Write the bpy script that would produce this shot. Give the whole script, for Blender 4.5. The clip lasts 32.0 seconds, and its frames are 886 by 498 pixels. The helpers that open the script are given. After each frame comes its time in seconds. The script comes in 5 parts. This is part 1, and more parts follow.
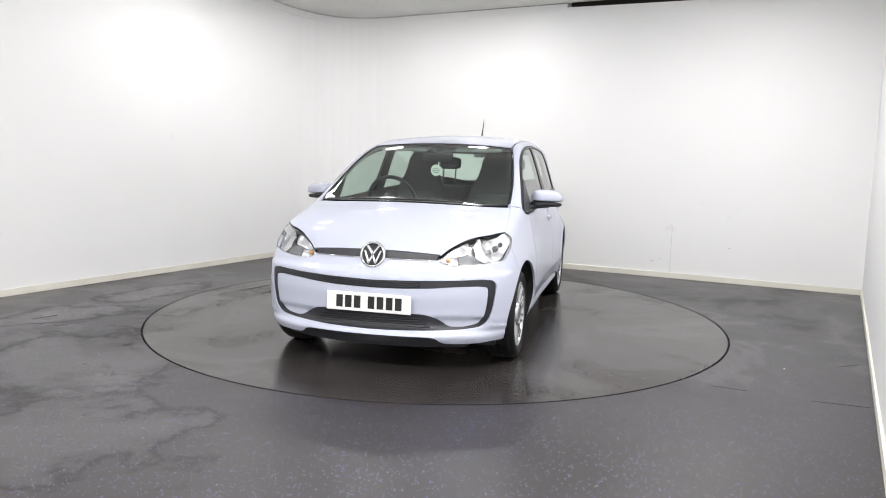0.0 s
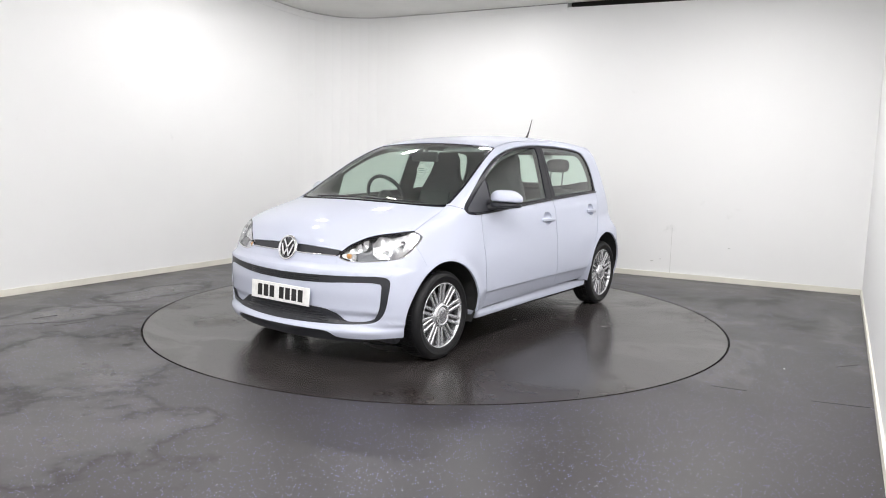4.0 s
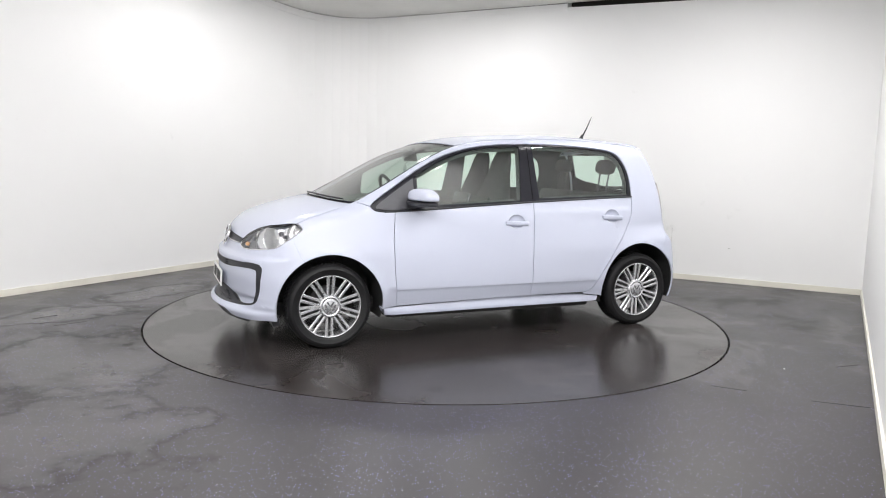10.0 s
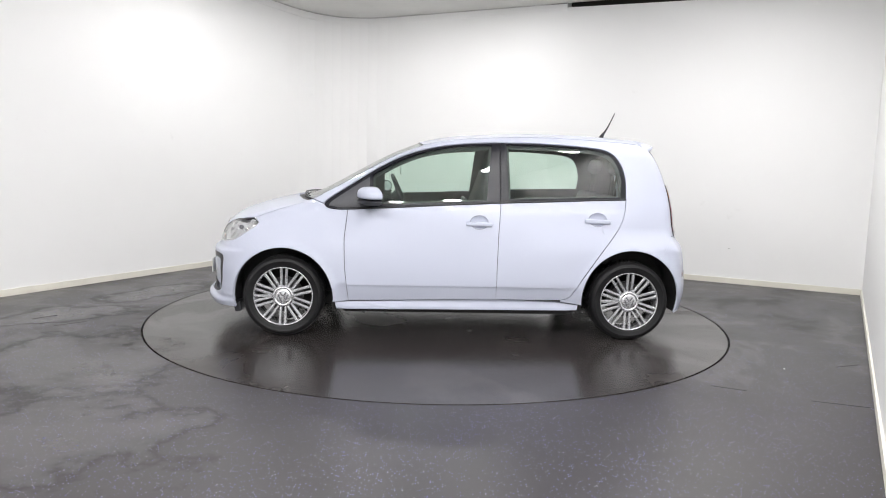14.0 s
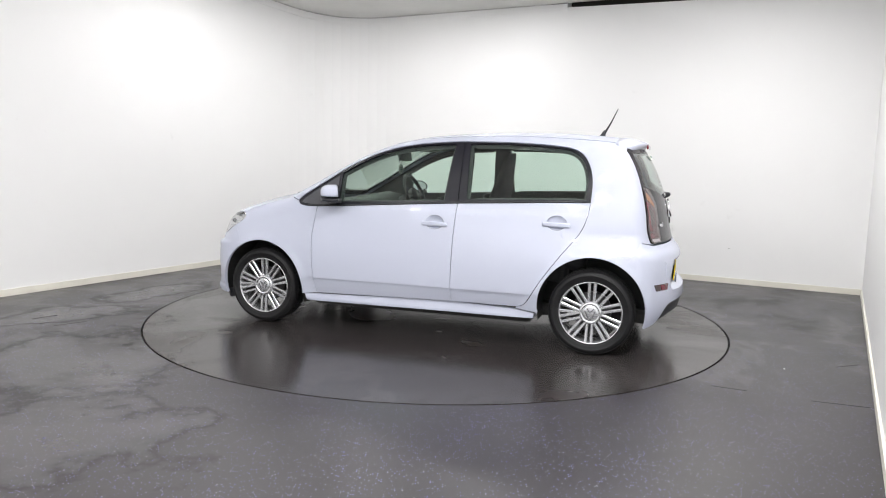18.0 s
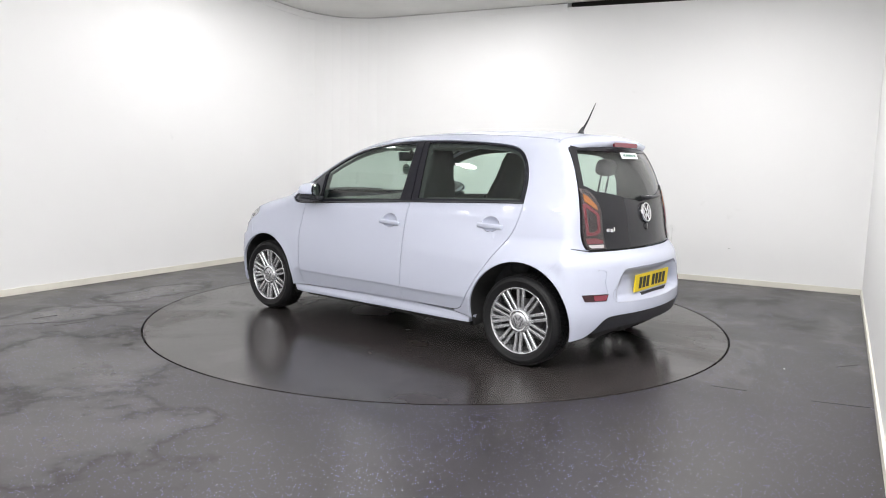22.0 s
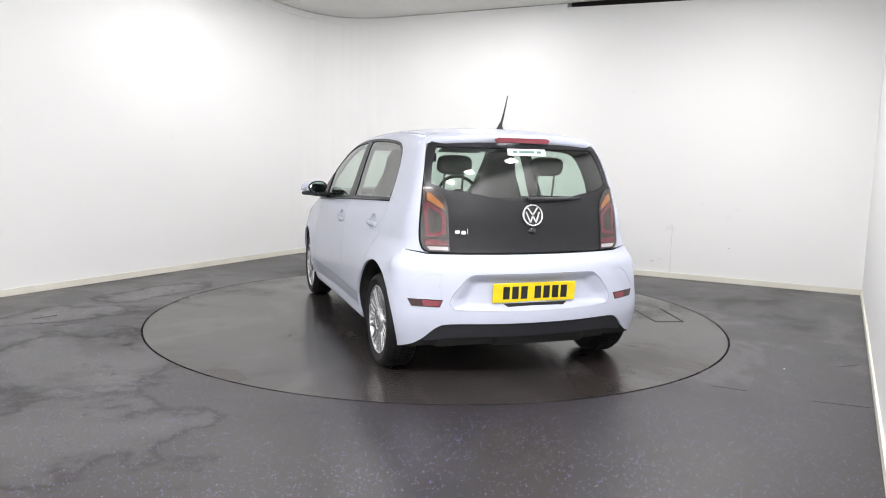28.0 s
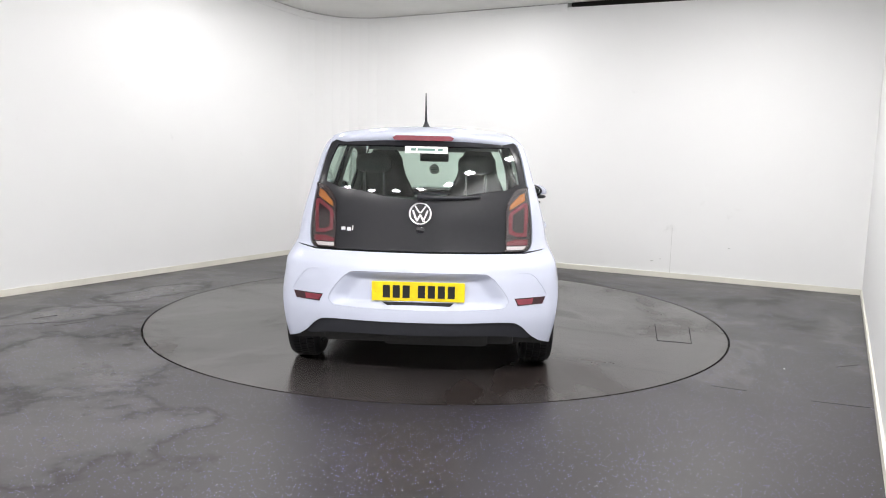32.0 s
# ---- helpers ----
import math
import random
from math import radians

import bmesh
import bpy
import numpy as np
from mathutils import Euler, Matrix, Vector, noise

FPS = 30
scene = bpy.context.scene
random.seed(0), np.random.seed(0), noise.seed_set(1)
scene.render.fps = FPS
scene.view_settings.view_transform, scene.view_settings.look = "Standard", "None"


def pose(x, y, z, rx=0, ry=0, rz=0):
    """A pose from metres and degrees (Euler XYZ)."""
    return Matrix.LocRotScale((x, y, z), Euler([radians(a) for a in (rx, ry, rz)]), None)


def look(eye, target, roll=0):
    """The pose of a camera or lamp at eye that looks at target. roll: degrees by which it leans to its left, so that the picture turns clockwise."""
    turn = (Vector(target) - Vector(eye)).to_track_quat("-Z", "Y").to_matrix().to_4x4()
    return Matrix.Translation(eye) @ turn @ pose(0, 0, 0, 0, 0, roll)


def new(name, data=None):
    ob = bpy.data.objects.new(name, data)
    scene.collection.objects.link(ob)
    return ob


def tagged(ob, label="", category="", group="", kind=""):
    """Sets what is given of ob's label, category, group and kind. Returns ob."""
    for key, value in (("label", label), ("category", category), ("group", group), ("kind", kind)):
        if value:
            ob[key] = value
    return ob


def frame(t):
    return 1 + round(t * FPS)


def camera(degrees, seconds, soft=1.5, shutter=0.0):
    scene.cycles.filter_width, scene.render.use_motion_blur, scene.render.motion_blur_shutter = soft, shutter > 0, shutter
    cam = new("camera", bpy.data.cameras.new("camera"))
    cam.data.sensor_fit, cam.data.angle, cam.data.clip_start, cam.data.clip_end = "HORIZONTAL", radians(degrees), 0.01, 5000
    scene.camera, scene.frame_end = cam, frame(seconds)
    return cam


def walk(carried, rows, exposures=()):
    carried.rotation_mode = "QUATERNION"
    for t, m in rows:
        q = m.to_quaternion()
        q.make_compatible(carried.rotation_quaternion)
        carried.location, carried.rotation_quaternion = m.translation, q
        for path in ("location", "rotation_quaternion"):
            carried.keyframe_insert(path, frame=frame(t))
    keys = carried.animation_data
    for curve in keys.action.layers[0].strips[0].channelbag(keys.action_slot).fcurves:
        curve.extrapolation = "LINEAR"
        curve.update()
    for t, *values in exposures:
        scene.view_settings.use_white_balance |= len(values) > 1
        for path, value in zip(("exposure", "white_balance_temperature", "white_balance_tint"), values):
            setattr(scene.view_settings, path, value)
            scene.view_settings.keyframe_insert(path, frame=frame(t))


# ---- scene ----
# Camera on a fixed mount beside the wall, looking at a turntable whose axis is the world's z axis.
EYE = Vector((0.0, -5.774, 1.240))
YAW, PITCH, ROLL = radians(-0.386), radians(7.034), 1.342
FWD = Vector((-math.sin(YAW) * math.cos(PITCH), math.cos(YAW) * math.cos(PITCH), -math.sin(PITCH)))
cam = camera(63.346, 32.0, soft=1.0)
walk(cam, [(0.0, look(EYE, EYE + FWD, ROLL)), (32.0, look(EYE, EYE + FWD, ROLL))], exposures=[(0.0, 0.37, 6500, 10), (32.0, 0.37, 6500, 10)])

# ---- world: a closed room, so only a faint grey beyond ----
world = bpy.data.worlds.new("world")
scene.world = world
world.use_nodes = True
world.node_tree.nodes["Background"].inputs[0].default_value = (0.5, 0.5, 0.5, 1)
world.node_tree.nodes["Background"].inputs[1].default_value = 0.02

ROOM_H = 3.06
# ceiling panels: x, y, watts; set for even walls, last three added as fill
LAMPS = [(2.35, 0.3, 22), (1.6, -2.4, 20), (2.0, -0.7, 12), (0.9, -3.5, 22), (0.45, -4.3, 28), (-0.4, -4.8, 32), (-1.25, -4.9, 32), (-2.2, -4.8, 38),
         (-3.1, -4.3, 32), (-4.2, -3.2, 16), (-3.4, -1.7, 6), (-2.3, 0.1, 7), (-1.9, 1.3, 10.5), (-0.85, 2.3, 10.5), (0.4, 1.9, 12.5)]


# ---- materials ----
def nodes_of(name):
    m = bpy.data.materials.new(name)
    m.use_nodes = True
    nt = m.node_tree
    return m, nt, nt.nodes["Principled BSDF"]


def link(nt, a, b):
    nt.links.new(a, b)


def noise_node(nt, scale, detail=4.0, rough=0.55, space="Object"):
    tc = nt.nodes.new("ShaderNodeTexCoord")
    n = nt.nodes.new("ShaderNodeTexNoise")
    n.inputs["Scale"].default_value, n.inputs["Detail"].default_value, n.inputs["Roughness"].default_value = scale, detail, rough
    link(nt, tc.outputs[space], n.inputs["Vector"])
    return n


def ramp(nt, src, stops):
    r = nt.nodes.new("ShaderNodeValToRGB")
    while len(r.color_ramp.elements) < len(stops):
        r.color_ramp.elements.new(0.5)
    for e, (p, c) in zip(r.color_ramp.elements, stops):
        e.position = p
        e.color = (*c, 1) if len(c) == 3 else c
    link(nt, src, r.inputs[0])
    return r


def simple(name, col, rough=0.5, metal=0.0, var=0.08, scale=30.0, bump=0.0, coat=0.0, spec=0.5, coat_rough=0.03):
    m, nt, b = nodes_of(name)
    b.inputs["Roughness"].default_value, b.inputs["Metallic"].default_value = rough, metal
    b.inputs["Coat Weight"].default_value, b.inputs["Coat Roughness"].default_value = coat, coat_rough
    b.inputs["Specular IOR Level"].default_value = spec
    n = noise_node(nt, scale)
    lo, hi = [max(0, c * (1 - var)) for c in col], [min(1, c * (1 + var)) for c in col]
    r = ramp(nt, n.outputs["Fac"], [(0.3, lo), (0.7, hi)])
    link(nt, r.outputs[0], b.inputs["Base Color"])
    if bump:
        bn = nt.nodes.new("ShaderNodeBump")
        bn.inputs["Strength"].default_value, bn.inputs["Distance"].default_value = bump, 0.002
        n2 = noise_node(nt, scale * 8)
        link(nt, n2.outputs["Fac"], bn.inputs["Height"])
        link(nt, bn.outputs[0], b.inputs["Normal"])
    return m


def glass(name, tint, ior=1.5, rough=0.0):
    m, nt, b = nodes_of(name)
    nt.nodes.remove(b)
    t, g = nt.nodes.new("ShaderNodeBsdfTransparent"), nt.nodes.new("ShaderNodeBsdfGlossy")
    f, mix = nt.nodes.new("ShaderNodeLayerWeight"), nt.nodes.new("ShaderNodeMixShader")
    p5, ma = nt.nodes.new("ShaderNodeMath"), nt.nodes.new("ShaderNodeMath")
    p5.operation, ma.operation = "POWER", "MULTIPLY_ADD"
    p5.inputs[1].default_value, ma.inputs[1].default_value, ma.inputs[2].default_value = 3.6, 0.90, 0.080
    t.inputs[0].default_value = (*tint, 1)
    g.inputs["Roughness"].default_value = rough
    link(nt, f.outputs["Facing"], p5.inputs[0])
    link(nt, p5.outputs[0], ma.inputs[0])
    link(nt, ma.outputs[0], mix.inputs[0])
    link(nt, t.outputs[0], mix.inputs[1])
    link(nt, g.outputs[0], mix.inputs[2])
    link(nt, mix.outputs[0], nt.nodes["Material Output"].inputs[0])
    return m


def wall_paint():
    m, nt, b = nodes_of("white_wall_paint")
    big, fine, scuff = noise_node(nt, 0.7, 3), noise_node(nt, 260, 2), noise_node(nt, 3.1, 8, 0.7)
    r = ramp(nt, big.outputs["Fac"], [(0.3, (0.825, 0.825, 0.82)), (0.7, (0.85, 0.85, 0.845))])
    k = ramp(nt, scuff.outputs["Fac"], [(0.66, (1, 1, 1)), (0.80, (0.84, 0.84, 0.83))])
    mx = nt.nodes.new("ShaderNodeMix")
    mx.data_type, mx.blend_type = "RGBA", "MULTIPLY"
    mx.inputs["Factor"].default_value = 1.0
    link(nt, r.outputs[0], mx.inputs["A"])
    link(nt, k.outputs[0], mx.inputs["B"])
    link(nt, mx.outputs["Result"], b.inputs["Base Color"])
    b.inputs["Roughness"].default_value = 0.6
    bn = nt.nodes.new("ShaderNodeBump")
    bn.inputs["Strength"].default_value, bn.inputs["Distance"].default_value = 0.12, 0.001
    link(nt, fine.outputs["Fac"], bn.inputs["Height"])
    link(nt, bn.outputs[0], b.inputs["Normal"])
    return m


def blot(nt, vec, wob, cx, cy, rx, ry, turn):
    """Uneven distance from the middle of a dried puddle; 1 at its edge."""
    mp, ln, ad = nt.nodes.new("ShaderNodeMapping"), nt.nodes.new("ShaderNodeVectorMath"), nt.nodes.new("ShaderNodeMath")
    mp.vector_type, ln.operation, ad.operation = "TEXTURE", "LENGTH", "ADD"
    mp.inputs["Location"].default_value, mp.inputs["Rotation"].default_value, mp.inputs["Scale"].default_value = (cx, cy, 0), (0, 0, radians(turn)), (rx, ry, 1)
    link(nt, vec, mp.inputs["Vector"])
    link(nt, mp.outputs[0], ln.inputs[0])
    link(nt, ln.outputs["Value"], ad.inputs[0])
    link(nt, wob, ad.inputs[1])
    return ad.outputs[0]


def maths(nt, op, a, b, c=None):
    n = nt.nodes.new("ShaderNodeMath")
    n.operation = op
    for k, v in enumerate((a, b, c)):
        if v is None:
            continue
        if isinstance(v, (int, float)):
            n.inputs[k].default_value = v
        else:
            link(nt, v, n.inputs[k])
    return n.outputs[0]


def vinyl_floor(name, base, dull, shiny, flecks, mark, puddles):
    """Dark safety vinyl: small flecks, dried-water patches that change its gloss, brownish scuffs, puddles with tide lines."""
    m, nt, b = nodes_of(name)
    tc = nt.nodes.new("ShaderNodeTexCoord")
    stain, cloud = noise_node(nt, 0.80, 5.0, 0.58), noise_node(nt, 2.3, 6, 0.65)
    stain.inputs["Distortion"].default_value = 0.5
    # the marks fade out towards the trodden part before the turntable
    place, away, keep = nt.nodes.new("ShaderNodeSeparateXYZ"), nt.nodes.new("ShaderNodeMapRange"), nt.nodes.new("ShaderNodeMix")
    link(nt, tc.outputs["Object"], place.inputs[0])
    link(nt, place.outputs["Y"], away.inputs["Value"])
    for k, v in (("From Min", -2.7), ("From Max", -0.9), ("To Min", 0.15 if flecks else 0.9), ("To Max", 0.9)):
        away.inputs[k].default_value = v
    link(nt, away.outputs[0], keep.inputs["Factor"])
    keep.inputs["A"].default_value = 0.49
    link(nt, stain.outputs["Fac"], keep.inputs["B"])
    marks = keep.outputs["Result"]
    r0 = ramp(nt, marks, [(0.40, [base[0] * 0.70, base[1] * 0.63, base[2] * 0.59]), (0.445, base), (0.53, base), (0.548, [c * mark for c in base]), (0.60, [c * (1 + (mark - 1) * 0.5) for c in base]), (0.70, [c * 1.15 for c in base])])
    r1 = ramp(nt, cloud.outputs["Fac"], [(0.35, (0.86, 0.85, 0.85)), (0.65, (1.12, 1.12, 1.12))])
    mx = nt.nodes.new("ShaderNodeMix")
    mx.data_type, mx.blend_type = "RGBA", "MULTIPLY"
    mx.inputs["Factor"].default_value = 1.0
    link(nt, r0.outputs[0], mx.inputs["A"])
    link(nt, r1.outputs[0], mx.inputs["B"])
    out = mx.outputs["Result"]
    # dried puddles: dark tide line, paler inside
    wobble = noise_node(nt, 2.6, 5, 0.6)
    wob = maths(nt, "MULTIPLY_ADD", wobble.outputs["Fac"], 2.3, -1.15)
    lines, insides = 0.0, 0.0
    for q in puddles:
        d = blot(nt, tc.outputs["Object"], wob, *q)
        edge = maths(nt, "ABSOLUTE", maths(nt, "SUBTRACT", d, 1.0), 0.0)
        lines = maths(nt, "MAXIMUM", lines, ramp(nt, edge, [(0.0, (1, 1, 1)), (0.16, (0, 0, 0))]).outputs[0])
        insides = maths(nt, "MAXIMUM", insides, ramp(nt, d, [(0.55, (1, 1, 1)), (1.0, (0, 0, 0))]).outputs[0])
    if puddles:
        tone = maths(nt, "MULTIPLY_ADD", insides, 0.16, 1.0)
        tone = maths(nt, "MULTIPLY_ADD", lines, -0.15, tone)
        sc = nt.nodes.new("ShaderNodeVectorMath")
        sc.operation = "SCALE"
        link(nt, out, sc.inputs[0])
        link(nt, tone, sc.inputs["Scale"])
        out = sc.outputs[0]
    if flecks:
        vor = nt.nodes.new("ShaderNodeTexVoronoi")
        vor.inputs["Scale"].default_value = 105.0
        link(nt, tc.outputs["Object"], vor.inputs["Vector"])
        spot = ramp(nt, vor.outputs["Distance"], [(0.19, (1, 1, 1)), (0.32, (0, 0, 0))])
        sep = nt.nodes.new("ShaderNodeSeparateColor")
        link(nt, vor.outputs["Color"], sep.inputs[0])
        thick = noise_node(nt, 1.6, 3)
        pick = ramp(nt, maths(nt, "MULTIPLY_ADD", thick.outputs["Fac"], 0.5, maths(nt, "ADD", sep.outputs[0], -0.25)), [(0.74, (0, 0, 0)), (0.86, (1, 1, 1))])
        mul = maths(nt, "MULTIPLY", spot.outputs[0], pick.outputs[0])
        hue = ramp(nt, sep.outputs[1], [(0.0, (0.20, 0.19, 0.66)), (0.40, (0.30, 0.29, 0.62)), (0.52, (0.56, 0.55, 0.62)), (0.62, (0.34, 0.33, 0.56)), (1.0, (0.15, 0.14, 0.52))])
        mix = nt.nodes.new("ShaderNodeMix")
        mix.data_type = "RGBA"
        link(nt, mul, mix.inputs["Factor"])
        link(nt, out, mix.inputs["A"])
        link(nt, hue.outputs[0], mix.inputs["B"])
        out = mix.outputs["Result"]
    link(nt, out, b.inputs["Base Color"])
    rr = ramp(nt, marks, [(0.36, (dull,) * 3), (0.46, (shiny * 1.15,) * 3), (0.56, (shiny,) * 3), (0.60, (dull * 0.85,) * 3)])
    rough = rr.outputs[0]
    if puddles:
        rough = maths(nt, "MULTIPLY_ADD", insides, -0.08, maths(nt, "MULTIPLY_ADD", lines, 0.12, rough))
    link(nt, rough, b.inputs["Roughness"])
    film = ramp(nt, marks, [(0.40, (0.42,) * 3), (0.445, (0.56,) * 3), (0.525, (0.56,) * 3), (0.540, (0.78,) * 3), (0.60, (0.68,) * 3), (0.70, (0.62,) * 3)])
    link(nt, maths(nt, "MULTIPLY_ADD", insides, 0.28, film.outputs[0]), b.inputs["Specular IOR Level"])
    bn = nt.nodes.new("ShaderNodeBump")
    bn.inputs["Strength"].default_value, bn.inputs["Distance"].default_value = 0.05, 0.001
    gr = noise_node(nt, 180, 3)
    link(nt, gr.outputs["Fac"], bn.inputs["Height"])
    link(nt, bn.outputs[0], b.inputs["Normal"])
    return m


def paint_material():
    """Pale lavender-white paint under clear lacquer."""
    m, nt, b = nodes_of("pearl_white_paint")
    n = noise_node(nt, 900, 2)
    r = ramp(nt, n.outputs["Fac"], [(0.35, (0.480, 0.507, 0.608)), (0.65, (0.520, 0.547, 0.650))])
    link(nt, r.outputs[0], b.inputs["Base Color"])
    b.inputs["Roughness"].default_value, b.inputs["Metallic"].default_value = 0.50, 0.05
    b.inputs["Specular IOR Level"].default_value = 0.2
    b.inputs["Coat Weight"].default_value, b.inputs["Coat Roughness"].default_value = 0.60, 0.030
    # slight ripple of the lacquer
    bn, rip = nt.nodes.new("ShaderNodeBump"), noise_node(nt, 26, 2)
    bn.inputs["Strength"].default_value, bn.inputs["Distance"].default_value = 0.03, 0.002
    link(nt, rip.outputs["Fac"], bn.inputs["Height"])
    link(nt, bn.outputs[0], b.inputs["Coat Normal"])
    return m


def emitter(name, col, strength):
    m, nt, b = nodes_of(name)
    b.inputs["Base Color"].default_value = (0.8, 0.8, 0.8, 1)
    b.inputs["Emission Color"].default_value = (*col, 1)
    b.inputs["Emission Strength"].default_value = strength
    return m


WALL = wall_paint()
CEIL = simple("ceiling_board", (0.74, 0.735, 0.71), 0.8, var=0.06, scale=1.3, bump=0.1)
SKIRT = simple("skirting_gloss", (0.74, 0.72, 0.64), 0.45, var=0.06, scale=3)
SCUFF = simple("wall_scuff", (0.60, 0.60, 0.585), 0.7, var=0.2, scale=40)
# near-black that puts the shade of gaps and hollows into the colour
GAP_SHADE = simple("gap_shade", (0.03, 0.027, 0.025), 0.9)
# dried puddles on the fixed floor: middle, half sizes, turn
PUDDLES = [(-2.15, -1.55, 0.62, 0.66, 20), (-1.72, -2.70, 0.62, 0.52, -10), (-2.88, -0.38, 0.50, 0.26, 40), (-2.55, 0.62, 0.55, 0.22, 60)]
FLOOR = vinyl_floor("speckled_vinyl", (0.0255, 0.0226, 0.0236), 0.46, 0.33, True, 1.4, PUDDLES)
TABLE = vinyl_floor("turntable_vinyl", (0.0325, 0.0286, 0.0282), 0.32, 0.19, False, 1.35, [])
FLOORJOINT = simple("worn_floor_joint", (0.019, 0.017, 0.0175), 0.5, var=0.2)
GROOVE = simple("dark_joint", (0.012, 0.012, 0.012), 0.8)
LEDS = emitter("led_diffuser", (1.0, 0.985, 0.96), 20.0)
LAMPFRAME = simple("lamp_frame", (0.8, 0.8, 0.8), 0.4)
PAINT = paint_material()
BLACK = simple("grained_black_plastic", (0.020, 0.021, 0.026), 0.42, bump=0.15, scale=60)
GREYPLASTIC = simple("grey_plastic", (0.050, 0.051, 0.060), 0.45, bump=0.15, scale=60)
GLOSSBLACK = simple("gloss_black", (0.014, 0.014, 0.017), 0.12, coat=0.5)
SATINBLACK = simple("satin_black_trim", (0.015, 0.015, 0.020), 0.26, scale=50, spec=0.2)
TAILBLACK = simple("tailgate_black_glass", (0.019, 0.019, 0.022), 0.22, coat=0.08, coat_rough=0.05, var=0.03, spec=0.25)
RUBBER = simple("tyre_rubber", (0.0095, 0.0095, 0.0105), 0.55, bump=0.25, scale=40, spec=0.3)
RIM = simple("silver_rim", (0.60, 0.61, 0.63), 0.25, metal=0.75, var=0.05, coat=0.4)
RIMDARK = simple("rim_shadow_grey", (0.045, 0.045, 0.048), 0.5)
CAPGREY = simple("cap_grey", (0.22, 0.22, 0.24), 0.35, metal=0.4)
CAPDARK = simple("cap_dark_grey", (0.09, 0.09, 0.10), 0.4)
CHROME = simple("chrome", (0.82, 0.82, 0.84), 0.09, metal=1.0, var=0.03)
UNDER = simple("underbody_black", (0.026, 0.026, 0.026), 0.8)
TRIM = simple("interior_dark_trim", (0.055, 0.057, 0.058), 0.65, bump=0.2)
HEADLINER = simple("headliner_grey", (0.30, 0.31, 0.31), 0.9, bump=0.2)
SEAT = simple("seat_cloth", (0.040, 0.041, 0.043), 0.9, bump=0.15, scale=25, var=0.25)
SEATGREY = simple("seat_cloth_grey", (0.075, 0.078, 0.080), 0.9, bump=0.15, scale=25, var=0.2)
GLASS = glass("green_tinted_glass", (0.815, 0.925, 0.860))
SMOKED = glass("smoked_lamp_cover", (0.86, 0.82, 0.82), 1.45)
CLEAR = glass("clear_lamp_cover", (0.96, 0.97, 0.98), 1.45)
RED = simple("red_lamp_lens", (0.19, 0.026, 0.042), 0.15, coat=0.6, var=0.12)
REFLECTOR = simple("bright_reflector", (0.74, 0.74, 0.75), 0.20, metal=1.0, var=0.06, scale=60)
LAMPGREY = simple("lamp_housing_grey", (0.30, 0.302, 0.31), 0.22, metal=0.6, var=0.2, scale=25)
BEZEL = simple("lamp_bezel_grey", (0.16, 0.165, 0.175), 0.30, metal=0.3)
SMOKEBASE = simple("smoked_lamp_base", (0.022, 0.014, 0.016), 0.18, coat=0.4)
DARKRED = simple("dark_red_lens", (0.035, 0.006, 0.010), 0.12, coat=0.6)
AMBER = simple("amber_lens", (0.44, 0.17, 0.035), 0.2, coat=0.5)
PALEAMBER = simple("pale_amber", (0.72, 0.36, 0.12), 0.3, coat=0.5)
LENS = simple("clear_ribbed_lens", (0.70, 0.72, 0.72), 0.2, coat=0.6, scale=120)
PLATEW = simple("plate_white", (0.80, 0.80, 0.78), 0.4)
PLATEY = simple("plate_yellow", (0.83, 0.62, 0.012), 0.4)
INK = simple("black_ink", (0.012, 0.012, 0.012), 0.5)
STICKER = simple("white_sticker", (0.75, 0.77, 0.75), 0.5)
GREENINK = simple("green_grey_ink", (0.10, 0.20, 0.17), 0.5)
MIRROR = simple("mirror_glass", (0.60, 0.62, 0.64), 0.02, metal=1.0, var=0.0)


# ---- mesh helpers ----
def finish(name, me, mat, parent=None, label="", smooth=True):
    me.materials.append(mat)
    if smooth:
        me.shade_smooth()
    ob = new(name, me)
    if parent is not None:
        ob.parent = parent
    if label:
        ob["label"] = label
    return ob


def part(name, bm, mat, parent=None, label="", smooth=False):
    me = bpy.data.meshes.new(name)
    bmesh.ops.recalc_face_normals(bm, faces=bm.faces)
    bm.to_mesh(me)
    bm.free()
    if smooth:
        me.shade_smooth()
    me.materials.append(mat)
    ob = new(name, me)
    if parent is not None:
        ob.parent = parent
    if label:
        ob["label"] = label
    return ob


def box(sx, sy, sz, m=None, bev=0.0, seg=2):
    bm = bmesh.new()
    bmesh.ops.create_cube(bm, size=1.0)
    bmesh.ops.scale(bm, vec=(sx, sy, sz), verts=bm.verts)
    if bev:
        bmesh.ops.bevel(bm, geom=list(bm.edges), offset=bev, segments=seg, affect="EDGES", profile=0.6)
    if m is not None:
        bmesh.ops.transform(bm, matrix=m, verts=bm.verts)
    return bm


def lathe(profile, n=48, axis="Y"):
    """Turns (radius, height) pairs round an axis."""
    bm = bmesh.new()
    rows = []
    for r, h in profile:
        row = []
        for i in range(n):
            a = 2 * math.pi * i / n
            p = (r * math.cos(a), h, r * math.sin(a)) if axis == "Y" else (r * math.cos(a), r * math.sin(a), h)
            row.append(bm.verts.new(p))
        rows.append(row)
    for a, b in zip(rows, rows[1:]):
        for i in range(n):
            bm.faces.new((a[i], a[(i + 1) % n], b[(i + 1) % n], b[i]))
    return bm


